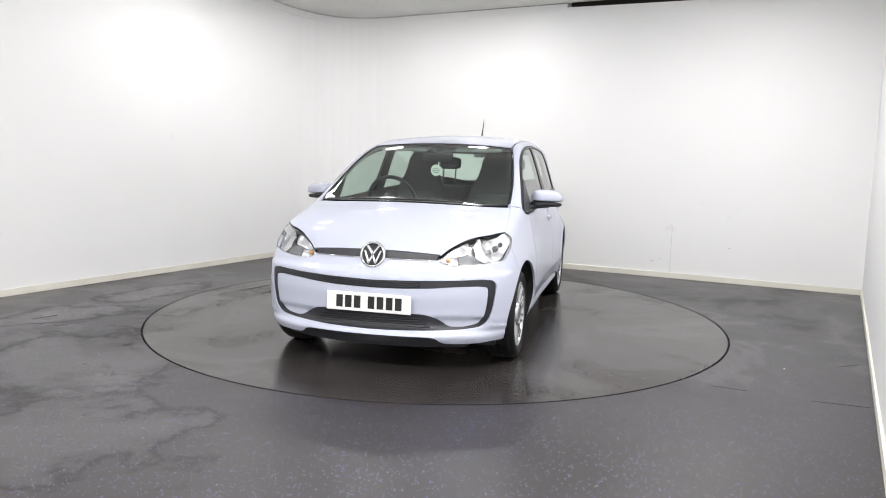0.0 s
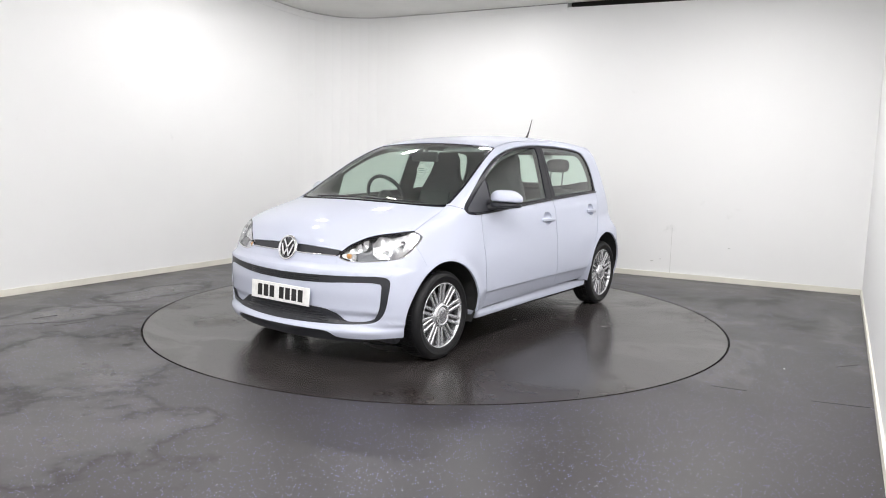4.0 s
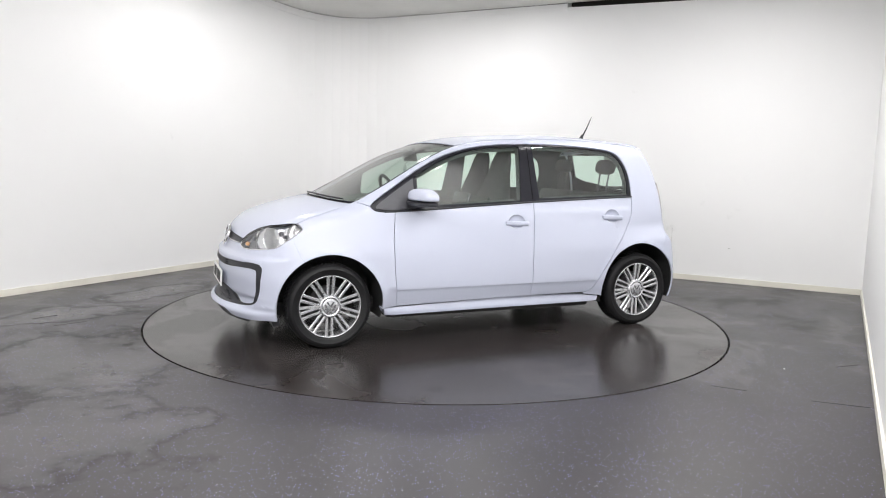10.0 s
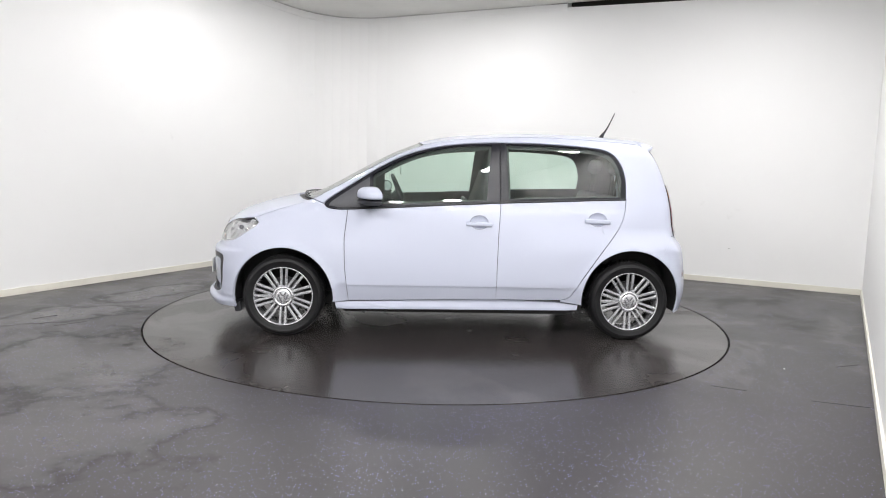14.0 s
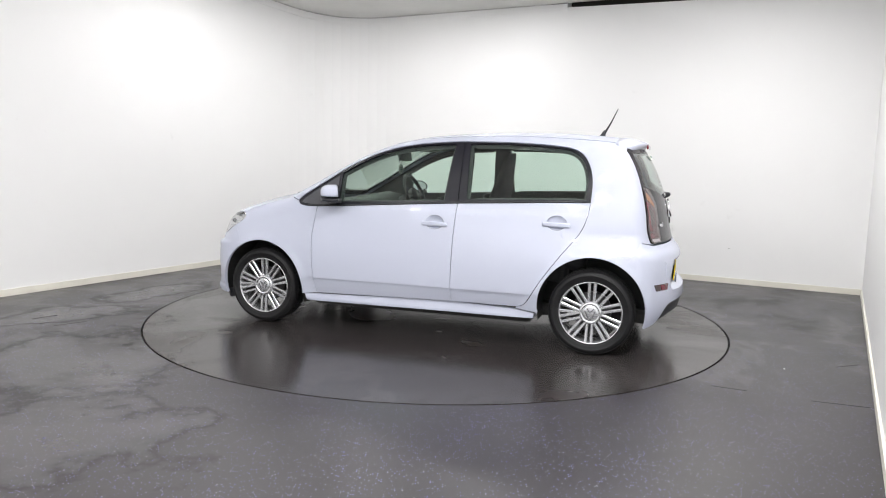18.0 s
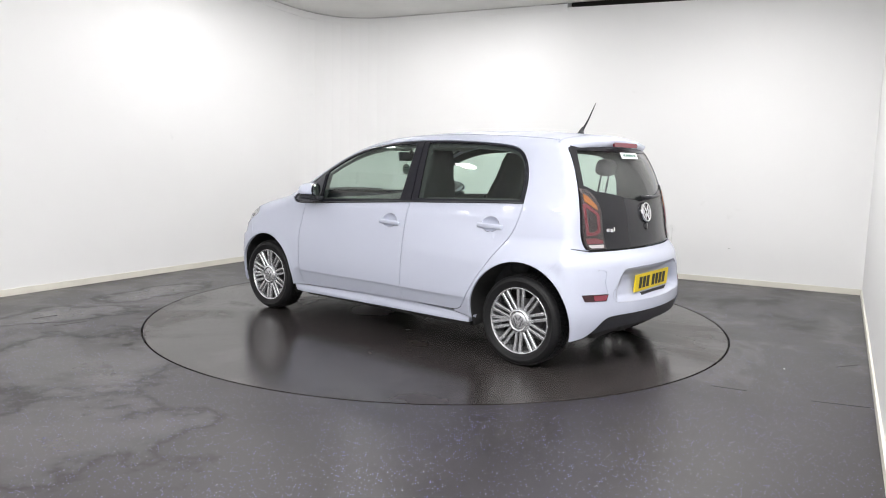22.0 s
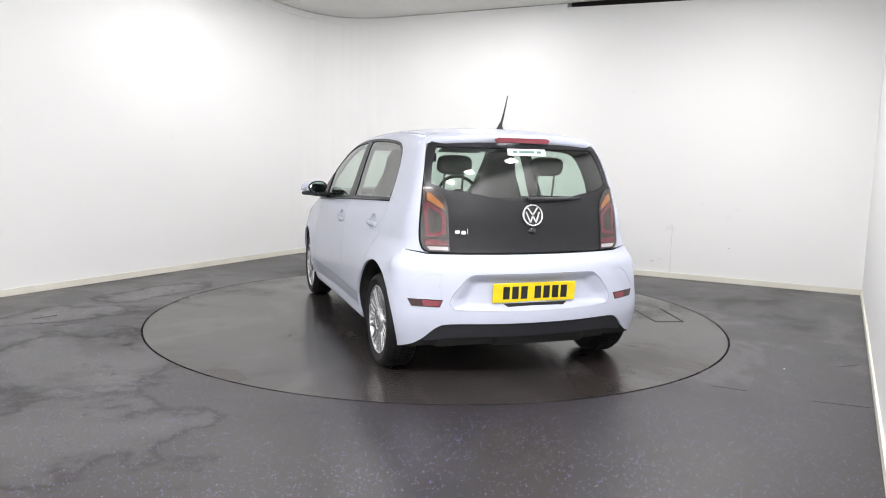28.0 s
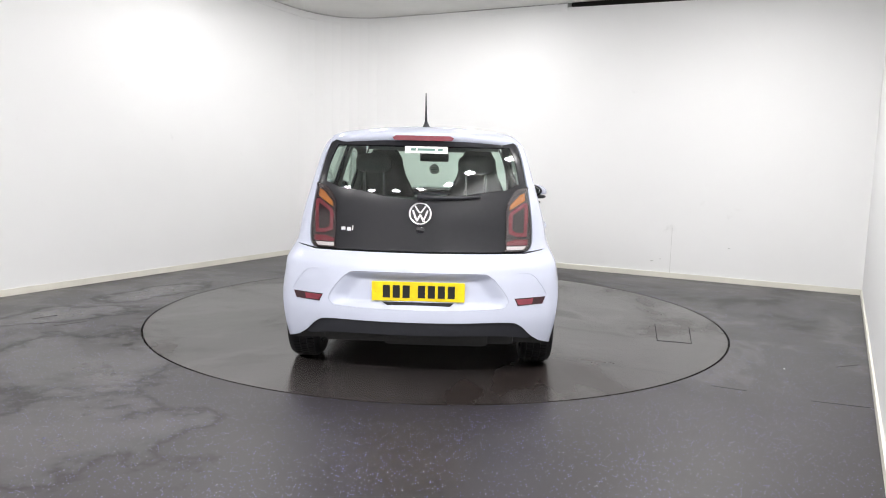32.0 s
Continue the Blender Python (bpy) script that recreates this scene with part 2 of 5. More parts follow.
def tube(path, r, n=10, taper=None):
    """A round bar along points."""
    bm = bmesh.new()
    pts = [Vector(p) for p in path]
    rows = []
    for i, p in enumerate(pts):
        d = (pts[min(i + 1, len(pts) - 1)] - pts[max(i - 1, 0)]).normalized()
        u = d.orthogonal().normalized() if i == 0 else (u - d * u.dot(d)).normalized()
        w = d.cross(u)
        rr = r if taper is None else r + (taper - r) * i / (len(pts) - 1)
        rows.append([bm.verts.new(p + (u * math.cos(2 * math.pi * k / n) + w * math.sin(2 * math.pi * k / n)) * rr) for k in range(n)])
    for a, b in zip(rows, rows[1:]):
        for k in range(n):
            bm.faces.new((a[k], a[(k + 1) % n], b[(k + 1) % n], b[k]))
    bm.faces.new(rows[0])
    bm.faces.new(rows[-1][::-1])
    return bm


def prism(poly, d, m=None, bev=0.0):
    """A flat outline (x, y) with thickness d along z."""
    bm = bmesh.new()
    lo, hi = [bm.verts.new((x, y, 0)) for x, y in poly], [bm.verts.new((x, y, d)) for x, y in poly]
    bm.faces.new(lo[::-1])
    top = bm.faces.new(hi)
    for i in range(len(poly)):
        j = (i + 1) % len(poly)
        bm.faces.new((lo[i], lo[j], hi[j], hi[i]))
    if bev:
        bmesh.ops.bevel(bm, geom=list(top.edges), offset=bev, segments=2, affect="EDGES")
    if m is not None:
        bmesh.ops.transform(bm, matrix=m, verts=bm.verts)
    return bm


def curve(pts, n=6, closed=False):
    """A smooth line through control points."""
    p = [np.array(q, float) for q in pts]
    out = []
    last = len(p) if closed else len(p) - 1
    for i in range(last):
        a, b = p[i], p[(i + 1) % len(p)]
        pa = p[i - 1] if (i > 0 or closed) else a
        nb = p[(i + 2) % len(p)] if (i + 2 < len(p) or closed) else b
        for k in range(n):
            t = k / n
            out.append(0.5 * (2 * a + (b - pa) * t + (2 * pa - 5 * a + 4 * b - nb) * t * t + (3 * a - pa - 3 * b + nb) * t ** 3))
    if not closed:
        out.append(p[-1])
    return out


def join(*lines):
    out = []
    for ln in lines:
        for q in ln:
            q = np.array(q, float)
            if not out or np.abs(out[-1] - q).max() > 2e-3:
                out.append(q)
    if np.abs(out[0] - out[-1]).max() <= 2e-3:
        out.pop()
    return out

# ==== ROOM ====
LA, LB = Vector((-3.714, 0.247)), Vector((-2.072, 3.078))
CORNER_L, CORNER_R = Vector((-1.425, 4.193)), Vector((4.238, 1.269))
RB = Vector((1.898, -2.906))
DL, DB, DR = (LB - LA).normalized(), (CORNER_R - CORNER_L).normalized(), (RB - CORNER_R).normalized()
BACK_L, BACK_R = CORNER_L - DL * 11.5, CORNER_R + DR * 9.2
RAD = 0.95


def rounded_corner(n=12):
    """Plan of the rounded corner between the two far walls."""
    a, b = CORNER_L - DL * RAD, CORNER_L + DB * RAD
    pts = []
    for i in range(n + 1):
        t = i / n
        pts.append(a * (1 - t) ** 2 + CORNER_L * 2 * t * (1 - t) + b * t * t)
    return pts


def wall_strip(name, plan, z0, z1, thick, mat, label, top=None, bottom=None, kind="structure", inside=1):
    """An upright sheet along plan points, thickened away from the room."""
    bm = bmesh.new()
    n = len(plan)
    nor = []
    for i in range(n):
        d = (plan[min(i + 1, n - 1)] - plan[max(i - 1, 0)]).normalized()
        nor.append(Vector((-d.y, d.x)) * inside)
    rows = []
    for i, p in enumerate(plan):
        q = p + nor[i] * thick
        zt = z1 if top is None else top[i]
        zb = z0 if bottom is None else bottom[i]
        rows.append([bm.verts.new((p.x, p.y, zb)), bm.verts.new((p.x, p.y, zt)), bm.verts.new((q.x, q.y, zt)), bm.verts.new((q.x, q.y, zb))])
    for a, b in zip(rows, rows[1:]):
        for k in range(4):
            bm.faces.new((a[k], b[k], b[(k + 1) % 4], a[(k + 1) % 4]))
    bm.faces.new(rows[0])
    bm.faces.new(rows[-1][::-1])
    ob = part(name, bm, mat)
    return tagged(ob, label, kind=kind)


GAP_AT = Vector((1.42, 2.724))


def ceil_z(p):
    """The ceiling rises slightly away from the far wall."""
    return ROOM_H + 0.035 * max(0.0, (CORNER_L - Vector((p[0], p[1]))).dot(DL) - 0.3)


arc = rounded_corner()
wall_strip("wall_west", [BACK_L, arc[0]], -0.05, 3.7, 0.15, WALL, "plain white painted wall with a low skirting")
wall_strip("wall_corner", arc, -0.05, 3.7, 0.15, WALL, "white painted wall rounded at the corner")
wall_strip("wall_north", [arc[-1], GAP_AT], -0.05, 3.7, 0.15, WALL, "plain white painted wall behind the turntable")
wall_strip("wall_north_east", [GAP_AT, GAP_AT + DB * 1.5, CORNER_R], -0.05, 3.0, 0.15, WALL, "white painted wall whose top stops short of the ceiling", top=[3.012, 2.985, 2.98])
# dark sheet added behind the slot over the wall top, as its shade
wall_strip("wall_void", [GAP_AT + Vector((-DB.y, DB.x)) * 0.16, CORNER_R + Vector((-DB.y, DB.x)) * 0.16], 2.6, 3.2, 0.05, GAP_SHADE, "dark sheet standing in for the shaded hollow above the wall top")
wall_strip("wall_east", [CORNER_R, BACK_R], -0.05, 3.7, 0.15, WALL, "plain white painted wall beside the camera")
wall_strip("wall_south", [BACK_R, BACK_L], -0.05, 3.7, 0.15, WALL, "plain white painted wall that closes the room")
# joint between two wall boards, with small scuffs beside it
wall_ne = bpy.data.objects["wall_north_east"]
for along, z0, z1, w in ((4.51, 0.06, 0.56, 0.004), (4.31, 0.17, 0.182, 0.030), (4.40, 0.20, 0.208, 0.014), (5.11, 0.37, 0.378, 0.022)):
    at = CORNER_L + DB * along + Vector((DB.y, -DB.x)) * 0.001
    part("wall_joint" if w < 0.01 else "scuff", box(w, 0.002, z1 - z0, pose(at.x, at.y, (z0 + z1) / 2, 0, 0, math.degrees(math.atan2(DB.y, DB.x)))), SCUFF, wall_ne, "faint grey mark on the white wall")
# skirting boards
def inset(p, d, by):
    return p - Vector((-d.y, d.x)) * by


sk = [inset(BACK_L, DL, 0.014), *[a - (Vector((-(DL + (DB - DL) * (i / 12)).y, (DL + (DB - DL) * (i / 12)).x)).normalized() * 0.014) for i, a in enumerate(arc)], inset(CORNER_R, DB, 0.014)]
wall_strip("baseboard", sk, 0.0, 0.058, 0.013, SKIRT, "cream painted skirting board along the wall foot")
wall_strip("baseboard", [inset(CORNER_R, DR, 0.014) , inset(BACK_R, DR, 0.014)], 0.0, 0.058, 0.013, SKIRT, "cream painted skirting board along the wall foot")
# band of trim under the ceiling
tr = [inset(BACK_L, DL, 0.008), *[a - (Vector((-(DL + (DB - DL) * (i / 12)).y, (DL + (DB - DL) * (i / 12)).x)).normalized() * 0.008) for i, a in enumerate(arc)], inset(GAP_AT, DB, 0.008)]
wall_strip("trim", tr, 2.972, ROOM_H + 0.01, 0.0078, WALL, "white trim band below the ceiling edge", top=[ceil_z(p) + 0.005 for p in tr], bottom=[ceil_z(p) - 0.085 for p in tr])
# shadow line of the ceiling joint, put in as a dark strip
shadow = [inset(p, DL if i < 2 else DB, 0.0) for i, p in enumerate(tr)]
wall_strip("trim", shadow, ROOM_H - 0.006, ROOM_H + 0.004, 0.004, GAP_SHADE, "thin dark strip drawing the shadow in the joint between trim and ceiling", top=[ceil_z(p) + 0.004 for p in tr], bottom=[ceil_z(p) - 0.006 for p in tr])

bm = bmesh.new()
cv = [BACK_L, *arc, GAP_AT, CORNER_R, BACK_R]
lo = [bm.verts.new((p.x, p.y, ceil_z(p))) for p in cv]
hi = [bm.verts.new((p.x, p.y, ceil_z(p) + 0.1)) for p in cv]
bmesh.ops.triangle_fill(bm, use_beauty=True, edges=[bm.edges.new((lo[i], lo[(i + 1) % len(lo)])) for i in range(len(lo))])
bmesh.ops.triangle_fill(bm, use_beauty=True, edges=[bm.edges.new((hi[i], hi[(i + 1) % len(hi)])) for i in range(len(hi))])
for i in range(len(cv)):
    bm.faces.new((lo[i], hi[i], hi[(i + 1) % len(cv)], lo[(i + 1) % len(cv)]))
tagged(part("ceiling", bm, CEIL), "plain off-white ceiling board with faint stains", kind="structure")

# floor with a round opening for the turntable
R_TABLE = 2.222


def ring_floor():
    bm = bmesh.new()
    n = 144
    inner = [bm.verts.new((math.cos(2 * math.pi * i / n) * (R_TABLE + 0.014), math.sin(2 * math.pi * i / n) * (R_TABLE + 0.014), 0)) for i in range(n)]
    outer = [bm.verts.new((math.cos(2 * math.pi * i / n) * 14, math.sin(2 * math.pi * i / n) * 14, 0)) for i in range(n)]
    low = [bm.verts.new((v.co.x, v.co.y, -0.04)) for v in inner]
    for i in range(n):
        j = (i + 1) % n
        bm.faces.new((inner[i], outer[i], outer[j], inner[j]))
        bm.faces.new((low[i], inner[i], inner[j], low[j]))
    return bm


tagged(part("floor", ring_floor(), FLOOR), "dark grey speckled vinyl floor with dried water marks", kind="structure")
tagged(part("floor_pit", box(4.6, 4.6, 0.05, pose(0, 0, -0.075)), GAP_SHADE), "dark pit under the turntable", kind="structure")

# old joints and a scrap on the fixed floor
floor_ob = bpy.data.objects["floor"]
for (x0, y0), (x1, y1), w in (((-3.005, -0.536), (-2.892, -0.387), 0.012), ((-2.872, -0.671), (-2.815, -0.611), 0.008), ((-2.739, -0.73), (-2.583, -0.569), 0.007), ((1.572, -1.811), (1.745, -1.89), 0.005), ((2.028, -2.043), (2.292, -2.134), 0.005), ((2.535, -1.366), (2.716, -1.302), 0.005)):
    part("floor_joint", box(math.hypot(x1 - x0, y1 - y0), w, 0.002, Matrix.Translation(((x0 + x1) / 2, (y0 + y1) / 2, 0.0005)) @ Matrix.Rotation(math.atan2(y1 - y0, x1 - x0), 4, "Z")), FLOORJOINT, floor_ob, "short dark joint in the vinyl")
part("floor_scrap", box(0.016, 0.008, 0.004, pose(2.168, -1.443, 0.002, 0, 0, 30), 0.001), LAMPFRAME, floor_ob, "tiny white scrap on the vinyl")

turntable = new("turntable")
tagged(turntable, "round dark vinyl-covered turntable flush with the floor", "turntable")
part("disc", lathe([(0.001, 0.0), (R_TABLE, 0.0), (R_TABLE, -0.045), (0.001, -0.045)], 144, "Z"), TABLE, turntable)

# ==== CAR BODY SURFACE ====
# Car space: x forward from the middle of the wheelbase, y to the car's left, z up from the ground.
def spline(xs, ys):
    """Smooth interpolation through control values."""
    xs, ys = np.array(xs, float), np.array(ys, float)
    d = np.diff(ys) / np.diff(xs)
    m = np.empty_like(ys)
    m[0], m[-1] = d[0], d[-1]
    w = np.diff(xs)
    m[1:-1] = (d[:-1] * w[1:] + d[1:] * w[:-1]) / (w[1:] + w[:-1])

    def f(x):
        x = np.clip(x, xs[0], xs[-1])
        i = np.clip(np.searchsorted(xs, x) - 1, 0, len(xs) - 2)
        h = xs[i + 1] - xs[i]
        t = (x - xs[i]) / h
        return ys[i] * (1 + 2 * t) * (1 - t) ** 2 + m[i] * h * t * (1 - t) ** 2 + ys[i + 1] * t * t * (3 - 2 * t) + m[i + 1] * h * t * t * (t - 1)

    return f


WIDTH = spline([0.10, 0.22, 0.36, 0.52, 0.70, 0.85, 0.95, 1.05, 1.20, 1.36, 1.46], [0.755, 0.795, 0.818, 0.819, 0.806, 0.787, 0.762, 0.728, 0.680, 0.622, 0.580])
PLAN_LOW = spline([-1.85, -1.50, -1.21, 0.0, 1.21, 1.50, 1.85], [0.91, 0.974, 0.997, 1.0, 0.998, 0.965, 0.86])
PLAN_HIGH = spline([-1.80, -1.50, -1.16, -0.6, 0.0, 0.6, 1.0, 1.37, 1.6, 1.85], [0.82, 0.898, 0.957, 0.985, 1.0, 0.995, 0.972, 0.935, 0.885, 0.80])
TOP = spline([-1.90, -1.50, -1.36, -1.12, -0.65, -0.24, 0.12, 0.28, 0.48, 0.70, 0.91, 1.04, 1.165, 1.25, 1.35, 1.50, 1.65, 1.74, 1.85],
             [1.385, 1.410, 1.424, 1.444, 1.459, 1.446, 1.412, 1.376, 1.299, 1.184, 1.066, 0.998, 0.968, 0.952, 0.930, 0.886, 0.828, 0.778, 0.70])
CROWN = spline([-1.5, -0.5, 0.3, 0.7, 1.05, 1.3, 1.8], [0.17, 0.13, 0.125, 0.118, 0.115, 0.140, 0.19])
NOSE = spline([0.10, 0.15, 0.19, 0.240, 0.250, 0.278, 0.34, 0.47, 0.56, 0.585, 0.598, 0.64, 0.70, 0.78, 0.86, 0.95], [1.80, 1.838, 1.862, 1.880, 1.874, 1.828, 1.819, 1.826, 1.818, 1.814, 1.792, 1.770, 1.752, 1.725, 1.67, 1.58])
TAIL = spline([0.10, 0.22, 0.34, 0.48, 0.60, 0.66, 0.71, 0.78, 0.94, 1.10, 1.25, 1.35, 1.45], [-1.722, -1.755, -1.776, -1.766, -1.750, -1.732, -1.690, -1.668, -1.640, -1.594, -1.526, -1.460, -1.38])
WHEEL_X, WHEEL_R, ARCH_R = 1.21, 0.281, 0.345
ARCH_Z = {1: 0.278, -1: 0.298}


def sstep(a, b, x):
    t = np.clip((x - a) / (b - a), 0, 1)
    return t * t * (3 - 2 * t)


def smax(a, b, k):
    h = np.maximum(k - np.abs(a - b), 0)
    return np.maximum(a, b) + h * h / (4 * k)


def half_width(x, z):
    f = sstep(0.60, 0.86, z)
    f = np.where(x < -1.0, sstep(0.64, 0.80, z), f)
    w = WIDTH(z) * (PLAN_LOW(x) * (1 - f) + PLAN_HIGH(x) * f)
    # rolled lips round the wheel arches
    for s in (1, -1):
        r = np.hypot(x - s * WHEEL_X, z - ARCH_Z[s])
        w = w + 0.010 * np.exp(-((r - ARCH_R) / 0.035) ** 2) * sstep(0.15, 0.3, z)
    # tucked-in lower band of the doors
    band = 2.0 * np.clip((0.374 - z) / 0.11, 0, 1) * sstep(-0.95, -0.70, x) * sstep(0.95, 0.74, x) * sstep(0.19, 0.262, z)
    # waist line below the windows
    return w - 0.010 * band - 0.004 * sstep(0.377, 0.369, z) * sstep(-0.95, -0.80, x) * sstep(0.86, 0.76, x) * sstep(0.19, 0.262, z) - 0.006 * sstep(0.89, 0.93, z) * sstep(-1.2, -1.1, x) * sstep(1.0, 0.9, x)


def body(p):
    x, y, z = p[..., 0], p[..., 1], p[..., 2]
    y2 = y * y
    side = np.abs(y) - half_width(x, z)
    top = z - (TOP(x) - CROWN(x) * y2)
    front = x - (NOSE(z) - 0.25 * y2 - 0.20 * y2 * y2 - 0.11 * y2 * sstep(0.285, 0.25, z))
    rear = (TAIL(z) + 0.28 * y2 + 0.09 * y2 * y2) - x
    ends = np.maximum(front, rear)
    g = smax(side, top, 0.085)
    return smax(g, ends, np.where(x > 0, 0.10, 0.05))


def shoot(o, d, far=1.6):
    """Where rays from inside the body leave it."""
    o, d = np.broadcast_arrays(np.asarray(o, float), np.asarray(d, float))
    lo, hi = np.zeros(o.shape[:-1]), np.full(o.shape[:-1], far)
    for _ in range(34):
        mid = (lo + hi) / 2
        inside = body(o + d * mid[..., None]) < 0
        lo, hi = np.where(inside, mid, lo), np.where(inside, hi, mid)
    return o + d * lo[..., None]


def normal_at(p):
    e = 0.004
    n = np.stack([body(p + np.array(v) * e) - body(p - np.array(v) * e) for v in ((1, 0, 0), (0, 1, 0), (0, 0, 1))], -1)
    return n / np.linalg.norm(n, axis=-1, keepdims=True)


class Side:
    """Panels seen from the side: (x, z)."""
    def __init__(self, s):
        self.s = s

    def rays(self, q):
        o = np.stack([q[:, 0], 0 * q[:, 0], q[:, 1]], 1)
        return o, np.broadcast_to(np.array([0.0, self.s, 0.0]), o.shape)

    def back(self, p):
        return np.stack([p[:, 0], p[:, 2]], 1)


class Top:
    """Roof and windscreen: (x, y)."""
    def rays(self, q):
        o = np.stack([q[:, 0], q[:, 1], 0 * q[:, 0] + 0.7], 1)
        return o, np.broadcast_to(np.array([0.0, 0.0, 1.0]), o.shape)

    def back(self, p):
        return p[:, :2].copy()


class Hood:
    """Bonnet: a fan of rays from a cross-bar inside, (y, angle)."""
    def rays(self, q):
        a = q[:, 1] / 0.8
        return np.stack([0 * a + 0.95, q[:, 0], 0 * a + 0.35], 1), np.stack([np.cos(a), 0 * a, np.sin(a)], 1)

    def back(self, p):
        return np.stack([p[:, 1], 0.8 * np.arctan2(p[:, 2] - 0.35, p[:, 0] - 0.95)], 1)


class End:
    """Bumpers and tail: a fan round an upright axis, (angle, z)."""
    def __init__(self, s):
        self.s = s

    def rays(self, q):
        a = q[:, 0] / 0.8
        return np.stack([0 * a + self.s * 0.95, 0 * a, q[:, 1]], 1), np.stack([self.s * np.cos(a), np.sin(a), 0 * a], 1)

    def back(self, p):
        return np.stack([0.8 * np.arctan2(p[:, 1], self.s * (p[:, 0] - self.s * 0.95)), p[:, 2]], 1)


def on_side(pts, s=1):
    q = np.array(pts, float)
    return shoot(*Side(s).rays(q))


def on_top(pts):
    return shoot(*Top().rays(np.array(pts, float)))


def on_front(pts):
    q = np.array(pts, float)
    return shoot(np.stack([0 * q[:, 0] + 0.95, q[:, 0], q[:, 1]], 1), np.array([1.0, 0, 0]))


def on_rear(pts):
    q = np.array(pts, float)
    return shoot(np.stack([0 * q[:, 0] - 0.95, q[:, 0], q[:, 1]], 1), np.array([-1.0, 0, 0]))


def flip(p):
    return np.array(p) * np.array([1, -1, 1])


def grow(q, by):
    """Moves a closed outline outwards (by > 0) or inwards."""
    q = np.array(q)
    area = 0.5 * np.sum(q[:, 0] * np.roll(q[:, 1], -1) - q[:, 1] * np.roll(q[:, 0], -1))
    e = np.roll(q, -1, 0) - np.roll(q, 1, 0)
    n = np.stack([e[:, 1], -e[:, 0]], 1)
    n /= np.maximum(np.linalg.norm(n, axis=1, keepdims=True), 1e-9)
    return q + n * by * (1 if area > 0 else -1)


def fill2d(loops, step, cuts=()):
    bm = bmesh.new()
    for lp in loops:
        vs = [bm.verts.new((a, b, 0)) for a, b in lp]
        for i in range(len(vs)):
            bm.edges.new((vs[i], vs[(i + 1) % len(vs)]))
    bmesh.ops.triangle_fill(bm, use_beauty=True, edges=bm.edges[:])
    q = np.array(loops[0])
    for ax in (0, 1):
        a, b = q[:, ax].min(), q[:, ax].max()
        n = max(1, int((b - a) / step))
        for i in range(1, n):
            co, no = [0, 0, 0], [0, 0, 0]
            co[ax], no[ax] = a + (b - a) * i / n, 1
            bmesh.ops.bisect_plane(bm, geom=bm.verts[:] + bm.edges[:] + bm.faces[:], dist=1e-6, plane_co=co, plane_no=no)
    for c in cuts:
        bmesh.ops.bisect_plane(bm, geom=bm.verts[:] + bm.edges[:] + bm.faces[:], dist=1e-6, plane_co=(0, c, 0), plane_no=(0, 1, 0))
    bm.verts.index_update()
    v = np.array([w.co[:2] for w in bm.verts])
    f = [[w.index for w in fc.verts] for fc in bm.faces]
    e = [(ed.verts[0].index, ed.verts[1].index) for ed in bm.edges if len(ed.link_faces) == 1]
    bm.free()
    return v, f, e


def panel(name, space, loops, mat, parent=None, label="", step=0.03, off=0.0, depth=0.014, gap=0.0022, bulge=None, cuts=()):
    """A sheet on the body surface inside 3D outlines (the first outer, others holes), with turned-in edges."""
    qs = [space.back(np.array(join(lp), float)) for lp in loops]
    qs = [grow(q, -gap if i == 0 else gap) for i, q in enumerate(qs)] if gap else qs
    v, f, e = fill2d(qs, step, cuts)
    p = shoot(*space.rays(v))
    n = normal_at(p)
    o = off if bulge is None else off + bulge(v, p)
    p = p + n * (np.asarray(o)[..., None] if np.ndim(o) else o)
    # face orientation follows the surface normal
    tri = f[0]
    fn = np.cross(p[tri[1]] - p[tri[0]], p[tri[2]] - p[tri[0]])
    if fn @ n[tri[0]] < 0:
        f = [t[::-1] for t in f]
    verts, nors = list(map(tuple, p)), list(map(tuple, n))
    faces = list(f)
    if depth:
        near = {}
        for fc in f:
            for i in range(len(fc)):
                near[(fc[i], fc[(i + 1) % len(fc)])] = 1
        for a, b in e:
            if (a, b) not in near:
                a, b = b, a
            t = p[b] - p[a]
            ln = np.linalg.norm(t)
            if ln < 1e-7:
                continue
            sn = np.cross(t / ln, (n[a] + n[b]) / 2)
            k = len(verts)
            verts += [tuple(p[a]), tuple(p[b]), tuple(p[b] - n[b] * depth), tuple(p[a] - n[a] * depth)]
            nors += [tuple(sn)] * 4
            faces.append([k + 1, k, k + 3, k + 2])
    me = bpy.data.meshes.new(name)
    me.from_pydata(verts, [], faces)
    me.materials.append(mat)
    me.shade_smooth()
    if bulge is None:
        me.normals_split_custom_set_from_vertices(nors)
    ob = new(name, me)
    if parent is not None:
        ob.parent = parent
    if label:
        ob["label"] = label
    return ob


# ==== SEAMS ====
def arch(s, a0, a1, n=22, r=ARCH_R):
    """Wheel-arch edge as (x, z), angles in degrees from the car's front over the top."""
    return [(s * WHEEL_X + r * math.cos(radians(a0 + (a1 - a0) * i / n)), ARCH_Z[s] + r * math.sin(radians(a0 + (a1 - a0) * i / n))) for i in range(n + 1)]


